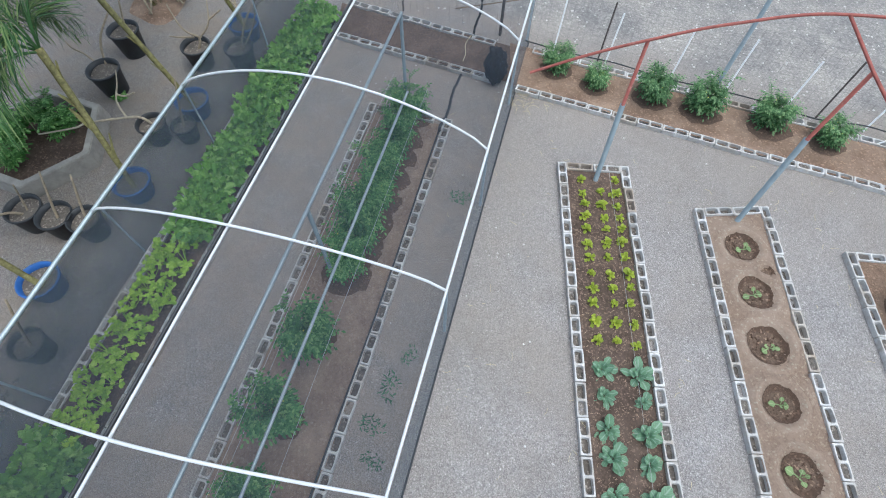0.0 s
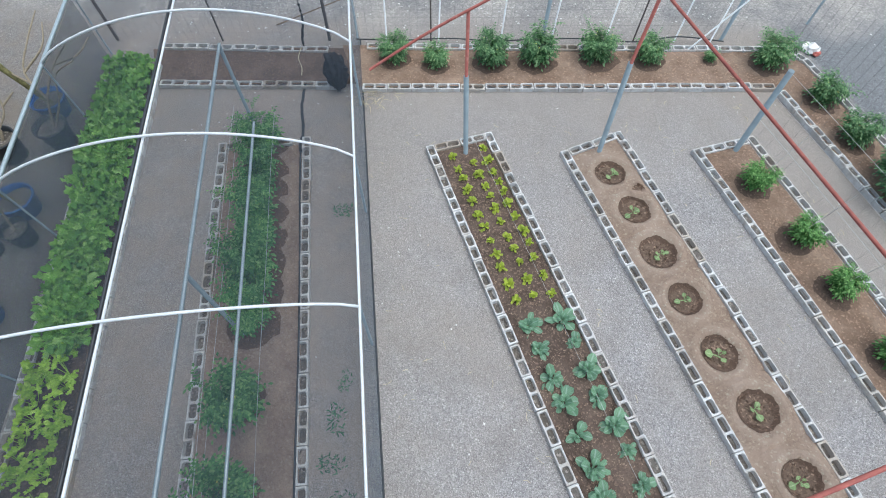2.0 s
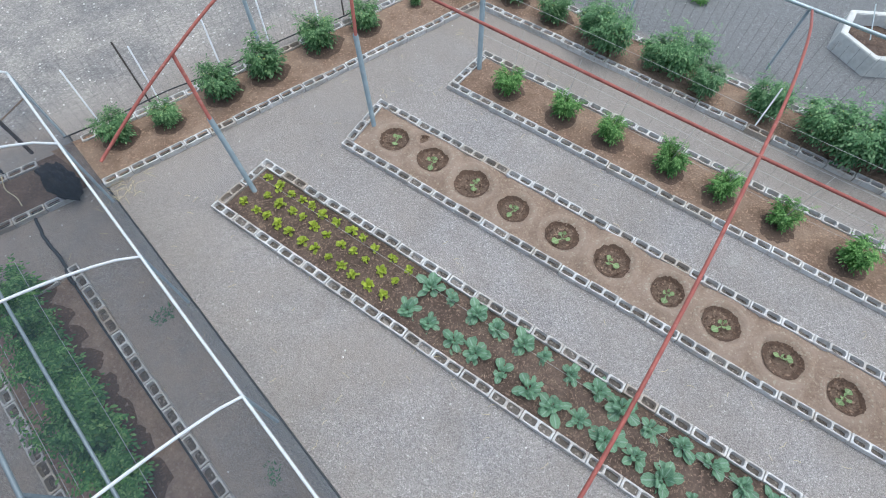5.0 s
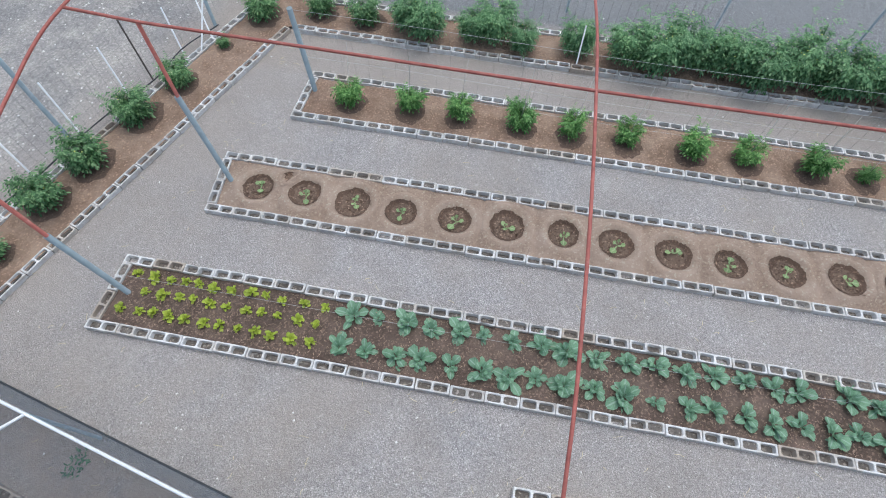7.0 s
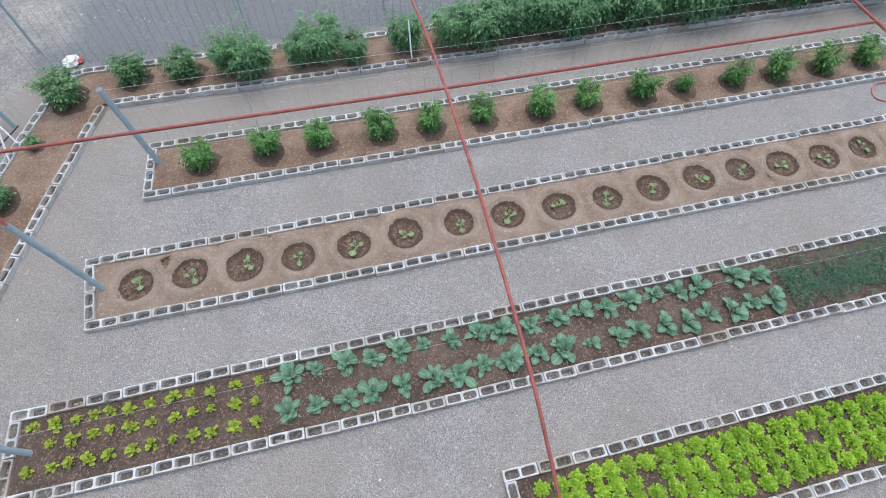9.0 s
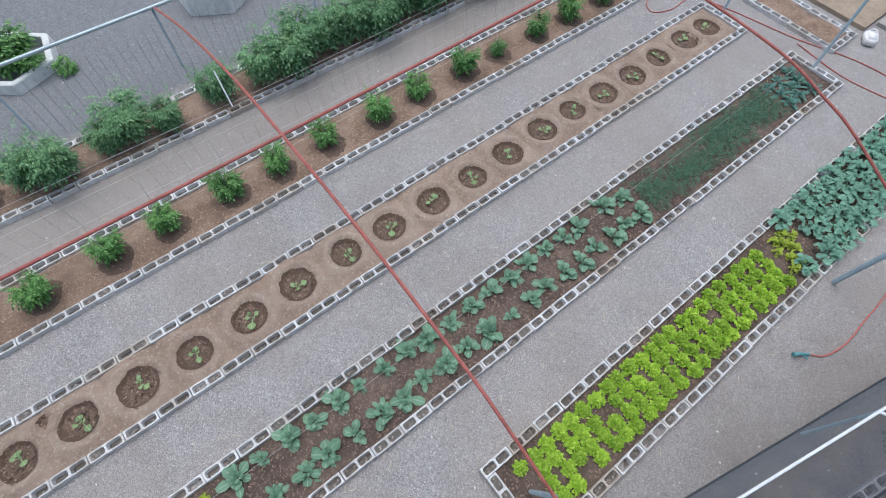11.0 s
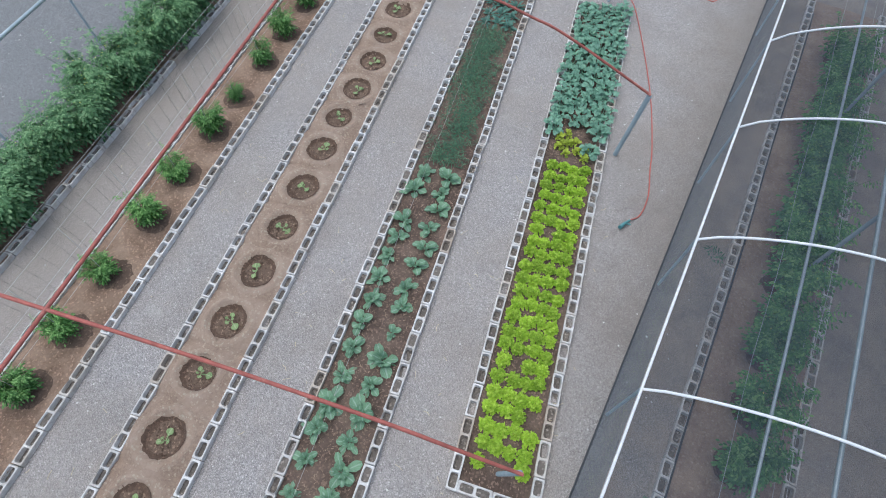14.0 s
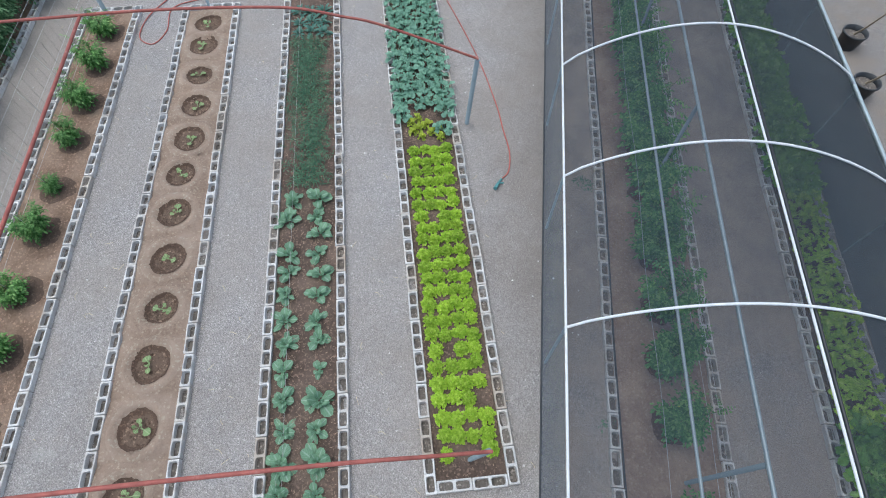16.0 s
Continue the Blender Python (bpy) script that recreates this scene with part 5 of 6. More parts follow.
STEMS = {
    1: [((0, 0, 0.3), (-0.1, 0.0, 0.5), (-0.3, 0.05, 0.95))],
    2: [((-0.15, -0.07, 0.3), (-0.38, -0.05, 0.7), (-0.72, 0.13, 1.0)), ((-0.15, -0.08, 0.3), (-0.28, -0.36, 0.5), (-0.28, -0.5, 0.62), (-0.34, -0.58, 0.7))],
    3: [((0, 0.0, 0.3), (-0.1, 0.07, 0.5), (-0.08, -0.04, 0.6), (-0.13, -0.17, 0.7), (-0.42, -0.4, 0.85)), ((-0.12, -0.02, 0.5), (-0.08, -0.22, 0.52), (-0.12, -0.42, 0.5)),
        ((-0.1, 0.07, 0.5), (-0.27, 0.22, 0.65), (-0.5, 0.23, 0.9)), ((-0.3, 0.24, 0.7), (-0.41, 0.43, 0.8))],
    4: [((-0.08, -0.02, 0.26), (-0.05, -0.13, 0.45), (-0.04, -0.33, 0.45), (0.07, -0.88, 0.42), (0.17, -1.02, 0.42), (0.3, -1.5, 0.4)), ((-0.04, -0.33, 0.45), (-0.29, -0.54, 0.5), (-0.51, -0.55, 0.62), (-0.66, -0.55, 0.75)),
        ((-0.38, -0.53, 0.55), (-0.36, -0.41, 0.55), (-0.37, -0.24, 0.62))],
    6: [((0, 0, 0.26), (-0.3, 0.1, 0.6), (-0.8, 0.25, 0.75), (-1.3, 0.5, 0.8)), ((-0.3, 0.1, 0.6), (-0.7, -0.1, 0.8), (-1.1, 0.05, 1.0), (-1.6, 0.2, 1.1)), ((-0.8, 0.25, 0.75), (-1.0, 0.55, 0.7), (-1.5, 0.65, 0.6)),
        ((-0.5, 0.0, 0.7), (-0.8, -0.35, 0.9), (-1.2, -0.4, 1.0)), ((0, 0, 0.26), (-0.2, 0.25, 0.6), (-0.45, 0.35, 0.85), (-0.6, 0.6, 0.9)), ((-0.7, -0.1, 0.8), (-0.9, 0.25, 1.0), (-1.3, 0.3, 1.1))],
    5: [((0, 0, 0.26), (0.1, -0.12, 0.45), (0.25, -0.35, 0.5), (0.3, -0.7, 0.55)), ((0, 0, 0.26), (-0.1, 0.0, 0.5), (-0.14, 0.06, 0.75))],
}


def bare_stems(parent, kind, x, y):
    """Crooked leafless stems that stand in a pot and fork."""
    for k, line in enumerate(STEMS[kind]):
        pts = curve([Vector(p) + Vector((x, y, 0)) for p in line], 5)
        rad = [(0.021 if k == 0 else 0.016) * (1 - 0.5 * i / len(pts)) * (1.12 if i % 4 == 0 else 1) for i in range(len(pts))]
        part("stem", tube(bmesh.new(), [parent.matrix_basis.inverted() @ p for p in pts], rad, 6), PALE_BARK if kind == 4 else BARK, parent, "bare crooked grey stem")


for x, y, r, h, stems in ((-1.99, -6.96, 0.235, 0.46, 1), (-1.1, -6.96, 0.235, 0.44, 2), (-1.76, -5.74, 0.22, 0.4, 3), (-0.14, -5.95, 0.2, 0.36, 4), (1.42, -7.11, 0.22, 0.38, 5),
                          (1.5, -6.67, 0.215, 0.38, 1), (1.53, -6.27, 0.2, 0.38, 1), (-0.19, -5.51, 0.17, 0.3, 1), (-1.83, -5.08, 0.22, 0.36, 6), (3.19, -6.3, 0.19, 0.34, 1), (11.73, -9.01, 0.2, 0.3, 1), (10.55, -8.58, 0.2, 0.3, 1)):
    p = pot(x, y, r, h, BLACK_PLASTIC, "black plastic pot with a bare stem on gravel")
    bare_stems(p, stems, x, y)


def frond(q, length, droop):
    """A feather frond along +x from the origin."""
    bm = bmesh.new()
    pts = [Vector((length * s * (1 - 0.25 * droop * s), 0, length * (0.55 * s - 0.75 * droop * s * s))) for s in (k / 16 for k in range(17))]
    tube(bm, pts, [0.012 * (1 - 0.9 * k / 16) for k in range(17)], 4)
    for k in range(3, 16):
        for half in (0, 0.14, 0.28, 0.42, 0.56, 0.7, 0.84):
            p = pts[k].lerp(pts[k + 1], half)
            size = length * 0.42 * math.sin(math.pi * (0.12 + 0.8 * (k + half) / 17))
            for s in (-1, 1):
                leaf(bm, p, s * q.uniform(0.35, 0.95), q.uniform(-0.3, 0.4), size * q.uniform(0.6, 1.15), q.uniform(0.008, 0.014), q.uniform(0.7, 1.9), 0, 0, 3, 0, 0.1)
    return mesh_of("frond", bm, LEAF_PALM)


pq = random.Random(31)
FRONDS = [frond(pq, 1.9, 0.8), frond(pq, 1.7, 1.15), frond(pq, 2.1, 0.6), frond(pq, 1.5, 1.4), frond(pq, 1.8, 0.95)]


def palm(x, y, height, count, seed, lean):
    q = random.Random(seed)
    ob = pot(x, y, 0.24, 0.3, BLUE_PLASTIC, "slender palm in a blue plastic tub", "potted_palm")
    ob.matrix_basis = pose(x, y, GROUND - 0.005)
    ob["category"] = "palm"
    ob["group"] = "potted palms"
    tops = []
    for k in range(1):
        a = 0.6
        top = Vector((lean[0] + 0.15 * math.cos(a), lean[1] + 0.15 * math.sin(a), height * (1 - 0.18 * k)))
        pts = curve([(0.06 * math.cos(a), 0.06 * math.sin(a), 0.22), top * 0.5 + Vector((0, 0, 0.1)), top], 6)
        rads = [0.034 + 0.012 * i / len(pts) + (0.004 if i % 3 == 0 else 0) for i in range(len(pts))]
        part("cane", tube(bmesh.new(), pts, rads, 8), PALM_CANE, ob, "ringed yellow-green cane")
        tops.append(top)
        for n in range(5):
            # split leaf bases that clasp the cane
            bm = bmesh.new()
            base = pts[2 + (n * (len(pts) - 4)) // 5]
            way = (top - Vector((0, 0, 0.22))).normalized()
            leaf(bm, base + Vector((0.01 * math.cos(2.4 * n), 0.01 * math.sin(2.4 * n), 0)), math.atan2(way.y, way.x) + q.uniform(-0.9, 0.9), math.asin(way.z) + q.uniform(-0.12, 0.05), q.uniform(0.3, 0.55), q.uniform(0.04, 0.06), q.uniform(0.0, 0.1), 0.02, 0.0, 5, 0, 0.8, q.uniform(0, 6))
            part("leaf_sheath", bm, SHEATH, ob, "dry split leaf sheath")
    for k in range(count):
        f = part("frond", FRONDS[k % 5], None, ob)
        top = tops[0]
        f.matrix_basis = pose(top.x, top.y, top.z - 0.05, 0, q.uniform(-60, 5), 262 + 215 * (k / (count - 1) - 0.5) + q.uniform(-12, 12)) @ Matrix.Diagonal((1, 1, 1, 1))
    return ob


palm(0.86, -5.92, 1.9, 16, 1, (-0.8, -0.55))
palm(-0.7, -5.54, 3.1, 10, 2, (-0.5, -1.2))
palm(2.38, -6.54, 2.6, 10, 3, (-0.5, -1.2))
palm(-2.49, -5.17, 3.1, 9, 4, (-0.4, -1.1))

cluster = thing("cactus_clump", "tangled clump of pale cactus stems in bare earth", "cactus", at=(-3.28, -6.99, GROUND))
bm = bmesh.new()
rows = [[bm.verts.new((q * math.cos(a) * (1 + 0.2 * math.sin(3 * a)), q * math.sin(a) * (1 + 0.15 * math.cos(2 * a)), z)) for a in (2 * math.pi * k / 24 for k in range(24))] for q, z in ((0.1, 0.05), (0.35, 0.035), (0.55, 0.003))]
bm.faces.new(rows[0])
for a, b in zip(rows, rows[1:]):
    for k in range(24):
        bm.faces.new((a[k], a[(k + 1) % 24], b[(k + 1) % 24], b[k])).smooth = True
part("earth", bm, SOIL_BROWN, cluster, "low mound of brown earth")
cq = random.Random(61)
for k in range(13):
    a, l = cq.uniform(0, 6.3), cq.uniform(0.22, 0.42)
    p = Vector((0.08 * math.cos(a), 0.08 * math.sin(a), 0.04))
    d = Vector((math.cos(a), math.sin(a), 0))
    side = Vector((-d.y, d.x, 0)) * cq.uniform(-0.25, 0.25)
    pipe("stem", curve([p, p + d * l * 0.4 + Vector((0, 0, cq.uniform(0.1, 0.3))), p + d * l * 0.8 + side + Vector((0, 0, cq.uniform(0.05, 0.25))), p + d * l + side * 2 + Vector((0, 0, 0.04))], 4), 0.02, BARK, cluster, "", 6)

young = thing("young_palm", "slender palm with a yellow-green cane growing from bare earth", "palm", "potted palms", at=(-3.2, -7.03, GROUND))
pts = curve([(0, 0, -0.02), (0.02, 0.03, 0.9), (-0.1, -0.25, 2.0), (-0.2, -0.6, 3.1)], 6)
part("cane", tube(bmesh.new(), pts, [0.06 - 0.022 * i / len(pts) + (0.004 if i % 3 == 0 else 0) for i in range(len(pts))], 8), PALM_CANE, young, "ringed yellow-green cane")
for k in range(7):
    part("frond", FRONDS[k % 5], None, young).matrix_basis = pose(-0.2, -0.6, 3.05, 0, cq.uniform(-50, 0), 262 + 30 * (k - 3))

# ---- far end: hose, frame, slab and a further bed ----
hose = thing("garden_hose", "long red rubber hose lying loose on gravel", "garden hose")
pipe("hose_line", curve([(9.43, -2.34, 0.02), (9.57, -2.48, 0.02), (9.94, -2.56, 0.02), (10.42, -2.54, 0.02), (10.96, -2.52, 0.02), (12.05, -2.39, 0.02), (13.32, -2.13, 0.02), (14.38, -1.86, 0.02),
      (14.69, -1.7, 0.025), (14.91, -1.78, 0.04), (14.83, -1.92, 0.03), (14.61, -1.8, 0.03), (14.73, -1.31, 0.02), (15.01, -0.57, 0.02), (14.96, 0.21, 0.02), (14.62, 1.21, 0.02), (14.32, 2.53, 0.02), (14.07, 3.13, 0.02), (13.43, 3.15, 0.02),
      (13.08, 3.34, 0.02), (13.3, 3.61, 0.02), (13.86, 3.54, 0.03), (14.42, 3.23, 0.02)], 10), 0.0095, HOSE_RED, hose, "", 8)
pipe("hose_line", curve([(14.61, -1.74, 0.03), (14.83, -2.1, 0.02), (15.26, -2.55, 0.02), (15.11, -3.04, 0.02), (15.01, -3.31, 0.02), (15.31, -3.44, 0.02), (15.6, -3.38, 0.02), (16.05, -3.61, 0.02), (16.19, -4.16, 0.02), (15.85, -5.26, 0.02)], 10), 0.0095, HOSE_RED, hose, "", 8)
pipe("hose_line", curve([(14.73, -1.67, 0.03), (14.54, -0.75, 0.02), (14.39, 0.14, 0.02), (14.52, 1.11, 0.02)], 10), 0.0095, HOSE_RED, hose, "", 8)
bm = bmesh.new()
tube(bm, [(9.43, -2.35, 0.03), (9.35, -2.28, 0.035), (9.25, -2.22, 0.05)], [0.016, 0.022, 0.03], 10)
tube(bm, [(9.35, -2.28, 0.04), (9.31, -2.35, 0.09)], 0.012, 8)
part("spray_nozzle", bm, TEAL_PLASTIC, hose, "teal spray nozzle")
hose.location.z = GROUND - 0.008

kerb = thing("metal_frame", "dark angle-iron frame lying on gravel", "metal frame")
for a, b in (((16.14, 0.18), (16.04, -2.54)), ((16.04, -2.54), (17.96, -2.76)), ((16.09, -1.58), (17.96, -1.75)), ((16.22, -1.75), (17.96, -1.91)), ((16.14, -2.4), (17.96, -2.62))):
    pipe("angle_bar", [(*a, 0.02), (*b, 0.02)], 0.019, DARK_STEEL, kerb, "", 4)
kerb.location.z = GROUND - 0.005
slab = new("concrete_slab", mesh_of("concrete_slab", box(bmesh.new(), (16.2, -1.48, 0.0), (19.6, 0.5, 0.12)), OLD_CONCRETE))
tagged(slab, "low weathered concrete slab with dark edges", "concrete slab")
board = new("timber_board", mesh_of("timber_board", box(bmesh.new(), (15.83, 0.56, 0.0), (17.5, 2.1, 0.13)), plain("plywood", (0.3, 0.235, 0.17), 0.85, 0, 0.3, 4)))
tagged(board, "brown plywood board lying behind the bed", "board")


def worn_block(name, size, at, turn, mat, label, category):
    bm = box(bmesh.new(), (-size[0] / 2, -size[1] / 2, 0), (size[0] / 2, size[1] / 2, size[2]))
    bmesh.ops.bevel(bm, geom=list(bm.edges), offset=0.14 * min(size), segments=2, affect="EDGES")
    ob = new(name, mesh_of(name, bm, mat))
    ob.matrix_basis = pose(at[0], at[1], GROUND - 0.01, *turn)
    return tagged(ob, label, category)


worn_block("concrete_stub", (0.2, 0.17, 0.36), (15.97, 0.0), (8, -10, 25), TAN_CONCRETE, "short worn concrete stub leaning on gravel", "concrete block")
can = thing("jerry_can", "white plastic jerry can lying on gravel", "jerry can")
can.matrix_basis = pose(15.61, 0.35, GROUND - 0.005, 0, 0, 28)
bm = box(bmesh.new(), (-0.15, -0.11, 0), (0.15, 0.11, 0.17))
bmesh.ops.bevel(bm, geom=list(bm.edges), offset=0.035, segments=3, affect="EDGES")
for f in bm.faces:
    f.smooth = True
part("can_body", bm, WHITE_PLASTIC, can)
pipe("handle", curve([(0.05, -0.05, 0.16), (0.08, -0.04, 0.2), (0.11, 0.02, 0.2), (0.1, 0.06, 0.16)]), 0.012, WHITE_PLASTIC, can)
pipe("cap", [(0.14, -0.05, 0.09), (0.19, -0.05, 0.09)], 0.025, WHITE_PLASTIC, can)
raised_bed("concrete block bed of bare brown soil beyond the paths", 14.77, 15.57, 0.56, 4.92, SOIL_BROWN, 0.09, ((15.17, 1.02, 0.2, 0.02), (15.17, 1.82, 0.2, 0.02)), 0.0, 0.02, 0.06, 0.0)

# ---- odds and ends ----
bundle = thing("net_bundle", "lumpy rolled bundle of black shade net", "net bundle", at=(-1.7, -0.93, GROUND - 0.01))
bm = bmesh.new()
bmesh.ops.create_icosphere(bm, subdivisions=4, radius=0.2)
for v in bm.verts:
    d = v.co.normalized()
    v.co += d * (0.07 * noise.noise(d * 3.1) + 0.03 * noise.noise(d * 9))
    v.co = Vector((v.co.x * 0.95, v.co.y * 0.85, max(0.0, 0.3 + v.co.z * 1.5)))
for f in bm.faces:
    f.smooth = True
part("roll", bm, RUBBER, bundle)
bag = thing("plastic_bag", "crumpled white plastic bag with a red print", "plastic bag", at=(0, 6.98, GROUND - 0.01))
bm = bmesh.new()
bmesh.ops.create_icosphere(bm, subdivisions=3, radius=0.13)
for v in bm.verts:
    v.co += v.co.normalized() * 0.06 * noise.noise(v.co * 14)
    v.co.z = max(0.0, v.co.z * 0.6 + 0.06)
part("bag_body", bm, WHITE_PLASTIC, bag)
bm = bmesh.new()
bmesh.ops.create_icosphere(bm, subdivisions=2, radius=0.07)
for v in bm.verts:
    v.co = Vector((v.co.x + 0.12, v.co.y + 0.02, max(0.0, v.co.z * 0.5 + 0.05))) + v.co.normalized() * 0.03 * noise.noise(v.co * 20)
part("red_wrapper", bm, HOSE_RED, bag, "red wrapper")
for a, b, r in (((-5.62, -2.68, 0.04), (-5.46, -2.25, 0.04), 0.045), ((-4.72, -2.23, 0.04), (-4.34, -1.23, 0.04), 0.035), ((-3.44, -1.62, 0.04), (-3.45, -0.3, 0.3), 0.014)):
    plank = new("timber", mesh_of("timber", tube(bmesh.new(), [a, b], r, 4), WOOD))
    plank.location.z = GROUND - 0.01
    tagged(plank, "weathered timber lying by the street", "timber", "timbers")
black_ropes = thing("net_rope", "twisted black net strips hanging from the tunnel end", "net strip")
for pts in (((-2.75, -1.1, 1.7), (-2.7, -1.17, 1.0), (-2.72, -1.22, 0.5), (-2.72, -1.27, 0.1)), ((-1.95, -1.44, 0.06), (-1.35, -1.58, 0.06), (-0.8, -1.7, 0.1), (-0.42, -1.76, 0.2))):
    pipe("strip", [Vector(p) + Vector((0.02 * math.sin(9 * n), 0.02 * math.cos(7 * n), 0)) for n, p in enumerate(curve(pts, 5))], 0.022, BLACK_PLASTIC, black_ropes, "", 6)
twig = new("dry_twig", mesh_of("dry_twig", tube(bmesh.new(), curve([(-2.69, -1.32, 0.13), (-2.55, -1.37, 0.16), (-2.42, -1.42, 0.14), (-2.2, -1.41, 0.14), (-2.04, -1.45, 0.12)], 4), 0.008, 5), STRAW))
tagged(twig, "pale dry twig lying on dark soil", "twig")
crop_wires = thing("crop_wire", "pale support wires strung along the tunnel tomatoes", "wire")
for off, z in ((0.42, 0.55), (0.5, 0.95), (0.98, 0.75)):
    pipe("wire_strand", [uv(u, soft(u, K1L) + off + 0.01 * math.sin(2.1 * u), z + 0.02 * math.sin(1.7 * u)) for u in [-1.6 + 0.6 * k for k in range(28)]], 0.0025, LIGHT_WIRE, crop_wires, "", 4)
strip = pipe("drip_tape", [uv(u, soft(u, K1R) - 0.13 + 0.012 * math.sin(1.3 * u), 0.13) for u in [-1.5 + 0.4 * k for k in range(41)]], 0.012, BLACK_PLASTIC, bed_g, "black drip tape", 6)

# pale spills on the paths
def spill(x, y, rx, ry, turn, seed):
    q = random.Random(seed)
    bm = bmesh.new()
    ph = [q.uniform(0, 6.3) for _ in range(4)]
    rim = []
    for k in range(30):
        a = 2 * math.pi * k / 30
        w = 1 + 0.25 * math.sin(2 * a + ph[0]) + 0.18 * math.sin(3 * a + ph[1]) + 0.12 * math.sin(7 * a + ph[2])
        px_, py_ = rx * w * math.cos(a), ry * w * math.sin(a)
        rim.append(bm.verts.new((x + px_ * math.cos(turn) - py_ * math.sin(turn), y + px_ * math.sin(turn) + py_ * math.cos(turn), GROUND + 0.004 + 0.003 * seed)))
    mid = bm.verts.new((x, y, GROUND + 0.005 + 0.003 * seed))
    uvs = bm.loops.layers.uv.verify()
    for k in range(30):
        f = bm.faces.new((mid, rim[k], rim[(k + 1) % 30]))
        for loop in f.loops:
            loop[uvs].uv = (0.0 if loop.vert is mid else 0.62, 0.0)
    ob = new("cement_spill", mesh_of("cement_spill", bm, SPILL))
    tagged(ob, "pale dried cement spill on the gravel", "cement spill", "cement spills")


def spill_material():
    """Thin crust of cement that frays out into the gravel."""
    m, t, b = material("dried_cement", 0.95)
    c = world_coords(t)
    col = ramp(t, noise_of(t, c, 30, 6, 0.7), [(0.3, (0.36, 0.34, 0.31)), (0.7, (0.62, 0.6, 0.56))])
    t.links.new(col, b.inputs["Base Color"])
    sep = t.nodes.new("ShaderNodeSeparateXYZ")
    t.links.new(coords_of(t, "UV"), sep.inputs["Vector"])
    thin = t.nodes.new("ShaderNodeMath")
    thin.operation = "MULTIPLY_ADD"
    thin.inputs[1].default_value = 1.6
    t.links.new(noise_of(t, c, 24, 7, 0.8), thin.inputs[0])
    t.links.new(sep.outputs["X"], thin.inputs[2])
    t.links.new(ramp(t, thin.outputs[0], [(0.86, (0.75, 0.75, 0.75)), (1.0, (0, 0, 0))]), b.inputs["Alpha"])
    return m


SPILL = spill_material()
for n, (x, y, rx, ry, turn) in enumerate(((0.23, 1.58, 0.07, 0.03, 0.4), (0.34, 1.7, 0.14, 0.07, 0.8), (0.45, 1.57, 0.04, 0.03, 0), (0.4, 1.86, 0.05, 0.03, 1.2), (1.12, -0.89, 0.1, 0.03, 0.1),
                                          (3.25, -1.12, 0.1, 0.05, 0.1), (3.41, -1.14, 0.1, 0.045, 0.2), (1.81, -1.02, 0.035, 0.022, 0.3), (1.55, -0.98, 0.06, 0.03, 0.3))):
    spill(x, y, rx, ry, turn, n)

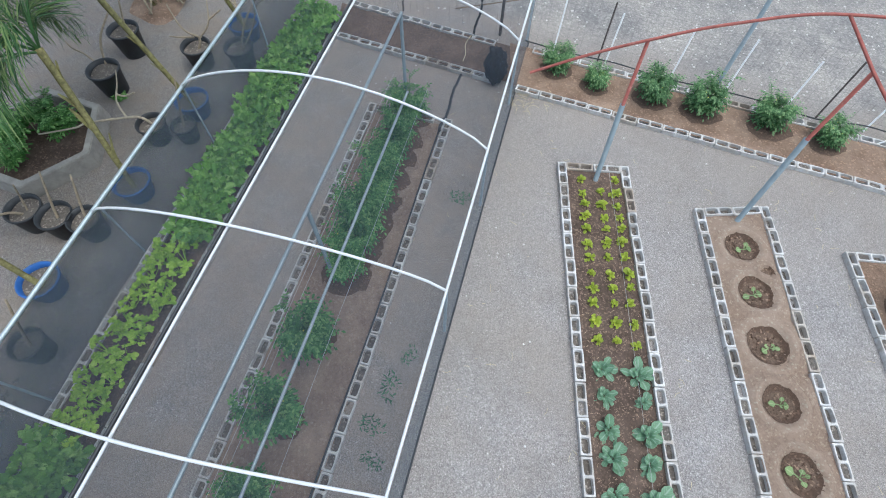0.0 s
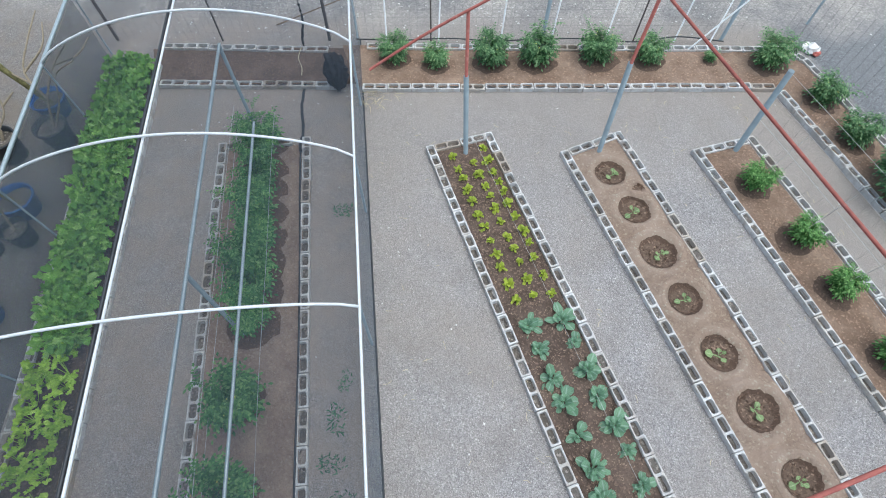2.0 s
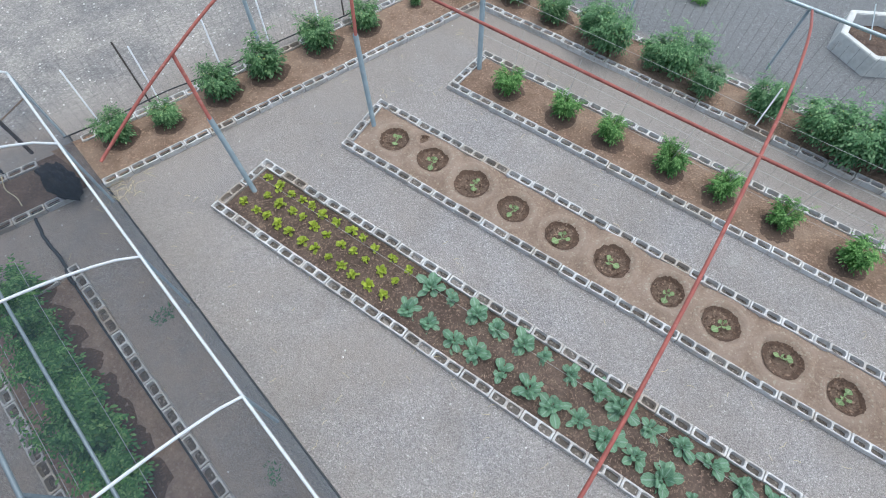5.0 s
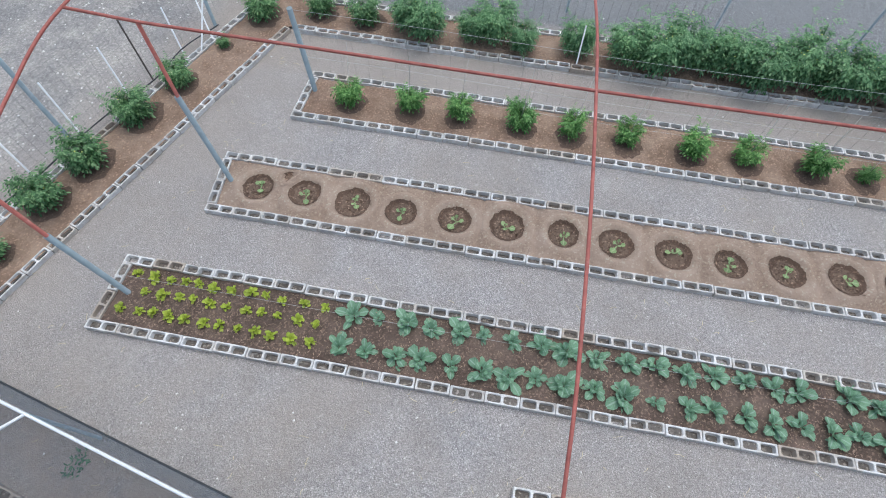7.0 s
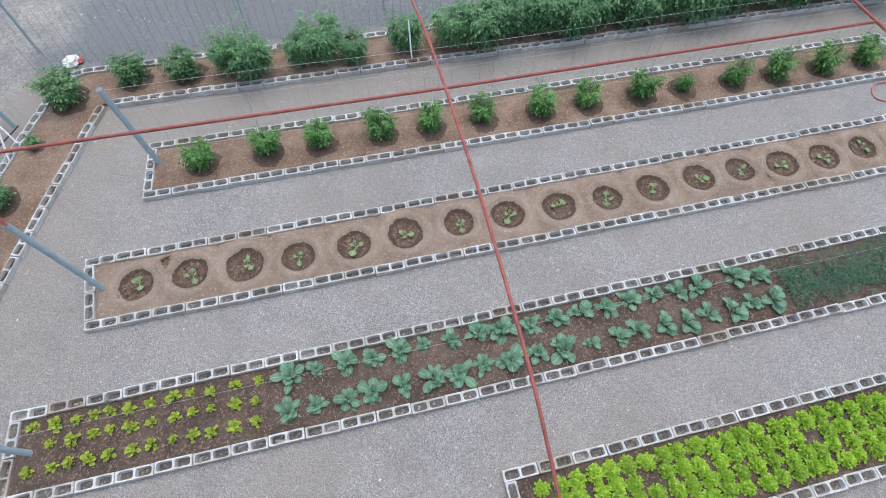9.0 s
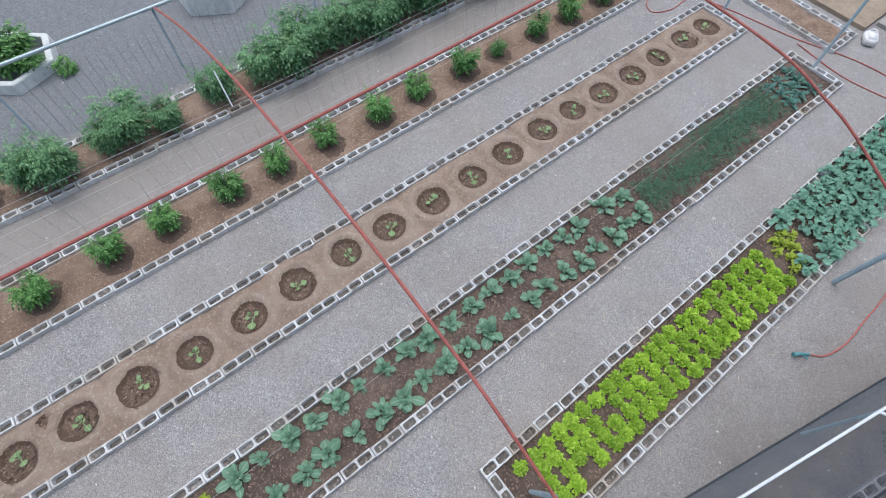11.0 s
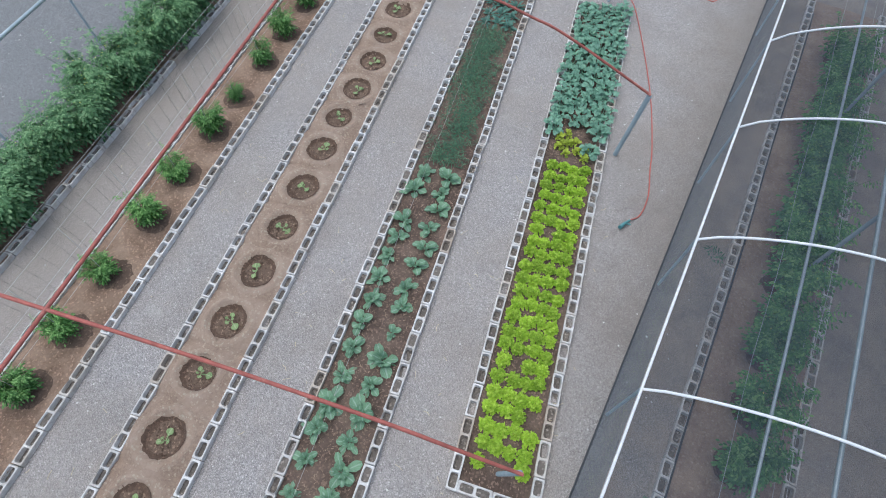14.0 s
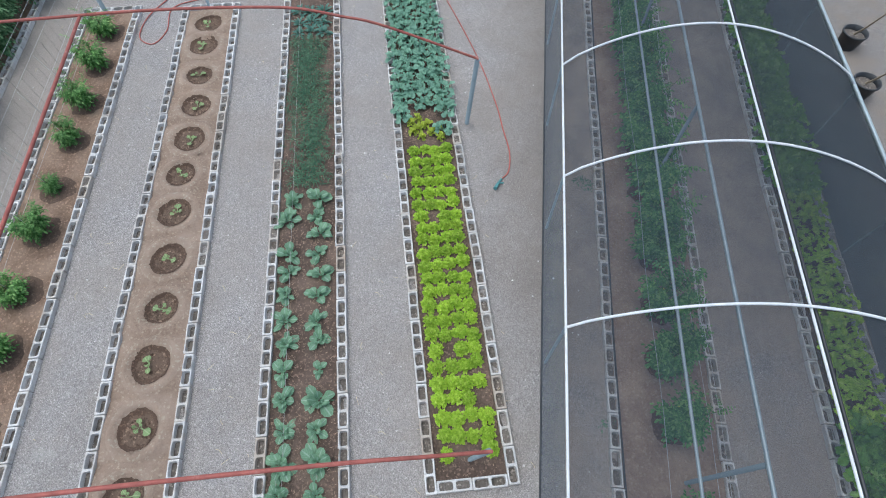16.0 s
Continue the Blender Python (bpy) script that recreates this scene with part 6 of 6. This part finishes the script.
# straw, pebbles and weeds
lq = random.Random(78)
bm = bmesh.new()
for x0, x1, y0, y1, z, n in ((0.2, 13.8, 0.15, 0.88, 0.085, 6000), (5.4, 14, -1.66, -0.94, 0.085, 1500), (1.5, 13.8, 3.82, 4.54, 0.098, 900), (0.8, 13.7, 2.0, 2.7, 0.105, 350)):
    for k in range(n):
        x, y, a, l = lq.uniform(x0, x1), lq.uniform(y0, y1), lq.uniform(0, 6.3), lq.uniform(0.006, 0.034)
        if z < 0.09 and 9.4 < x < 12.8 and y > 0 and k % 4:
            continue
        if z > 0.1 and any(math.hypot(x - p[0], y - p[1]) < p[2] * 1.3 for p in PITS):
            continue
        w = lq.uniform(0.0015, 0.004)
        c, d = Vector((math.cos(a), math.sin(a), 0)) * l, Vector((-math.sin(a), math.cos(a), 0)) * w
        p = Vector((x, y, z + lq.uniform(0.0, 0.018)))
        bm.faces.new([bm.verts.new(v) for v in (p - d, p + c - d * 0.5, p + c + d * 0.5 + Vector((0, 0, 0.008)), p + d)])
tagged(new("mulch_litter", mesh_of("mulch_litter", bm, plain("mulch_chip", (0.4, 0.29, 0.21), 0.95, 0, 0.55, 23))), "dry mulch chips strewn over the beds", "mulch", kind="stuff")
gq = random.Random(77)
bm = bmesh.new()
for k in range(420):
    x, y = gq.uniform(-1.2, 14.5), gq.uniform(-2.2, 5.4)
    a, l = gq.uniform(0, 6.3), gq.uniform(0.03, 0.12)
    c = gq.uniform(-0.5, 0.5)
    tube(bm, [(x, y, 0.006), (x + l * 0.5 * math.cos(a), y + l * 0.5 * math.sin(a), 0.012), (x + l * math.cos(a + c), y + l * math.sin(a + c), 0.006)], 0.0028, 3, False)
for k in range(60):
    x, y = gq.gauss(-1.25, 0.12), gq.gauss(-0.55, 0.2)
    a, l = gq.uniform(0, 6.3), gq.uniform(0.06, 0.2)
    tube(bm, [(x, y, 0.01), (x + l * 0.5 * math.cos(a), y + l * 0.5 * math.sin(a), 0.03), (x + l * math.cos(a), y + l * math.sin(a), 0.01)], 0.003, 3, False)
tagged(new("straw", mesh_of("straw", bm, STRAW)), "scattered dry straw on the paths", "straw", kind="stuff").location.z = GROUND
bm = bmesh.new()
for k in range(1700):
    x, y = (gq.uniform(-6.5, 15), gq.uniform(-3.5, 9)) if k < 900 else (gq.uniform(-7.5, -1.2), gq.uniform(-4, 6.5))
    r = gq.uniform(0.006, 0.016) * (1.6 if x < -2.5 + 0.36 * y else 1)
    v = [bm.verts.new((x + r * dx * gq.uniform(0.7, 1.3), y + r * dy * gq.uniform(0.7, 1.3), r * dz)) for dx, dy, dz in ((1, 0, 0), (0, 1, 0), (-1, 0, 0), (0, -1, 0), (0.1, 0, 0.8))]
    for i in range(4):
        bm.faces.new((v[i], v[(i + 1) % 4], v[4]))
tagged(new("pebbles", mesh_of("pebbles", bm, plain("pale_pebble", (0.6, 0.59, 0.57), 0.9, 0, 0.3, 3))), "scattered pale pebbles on the gravel", "pebbles", kind="stuff").location.z = GROUND
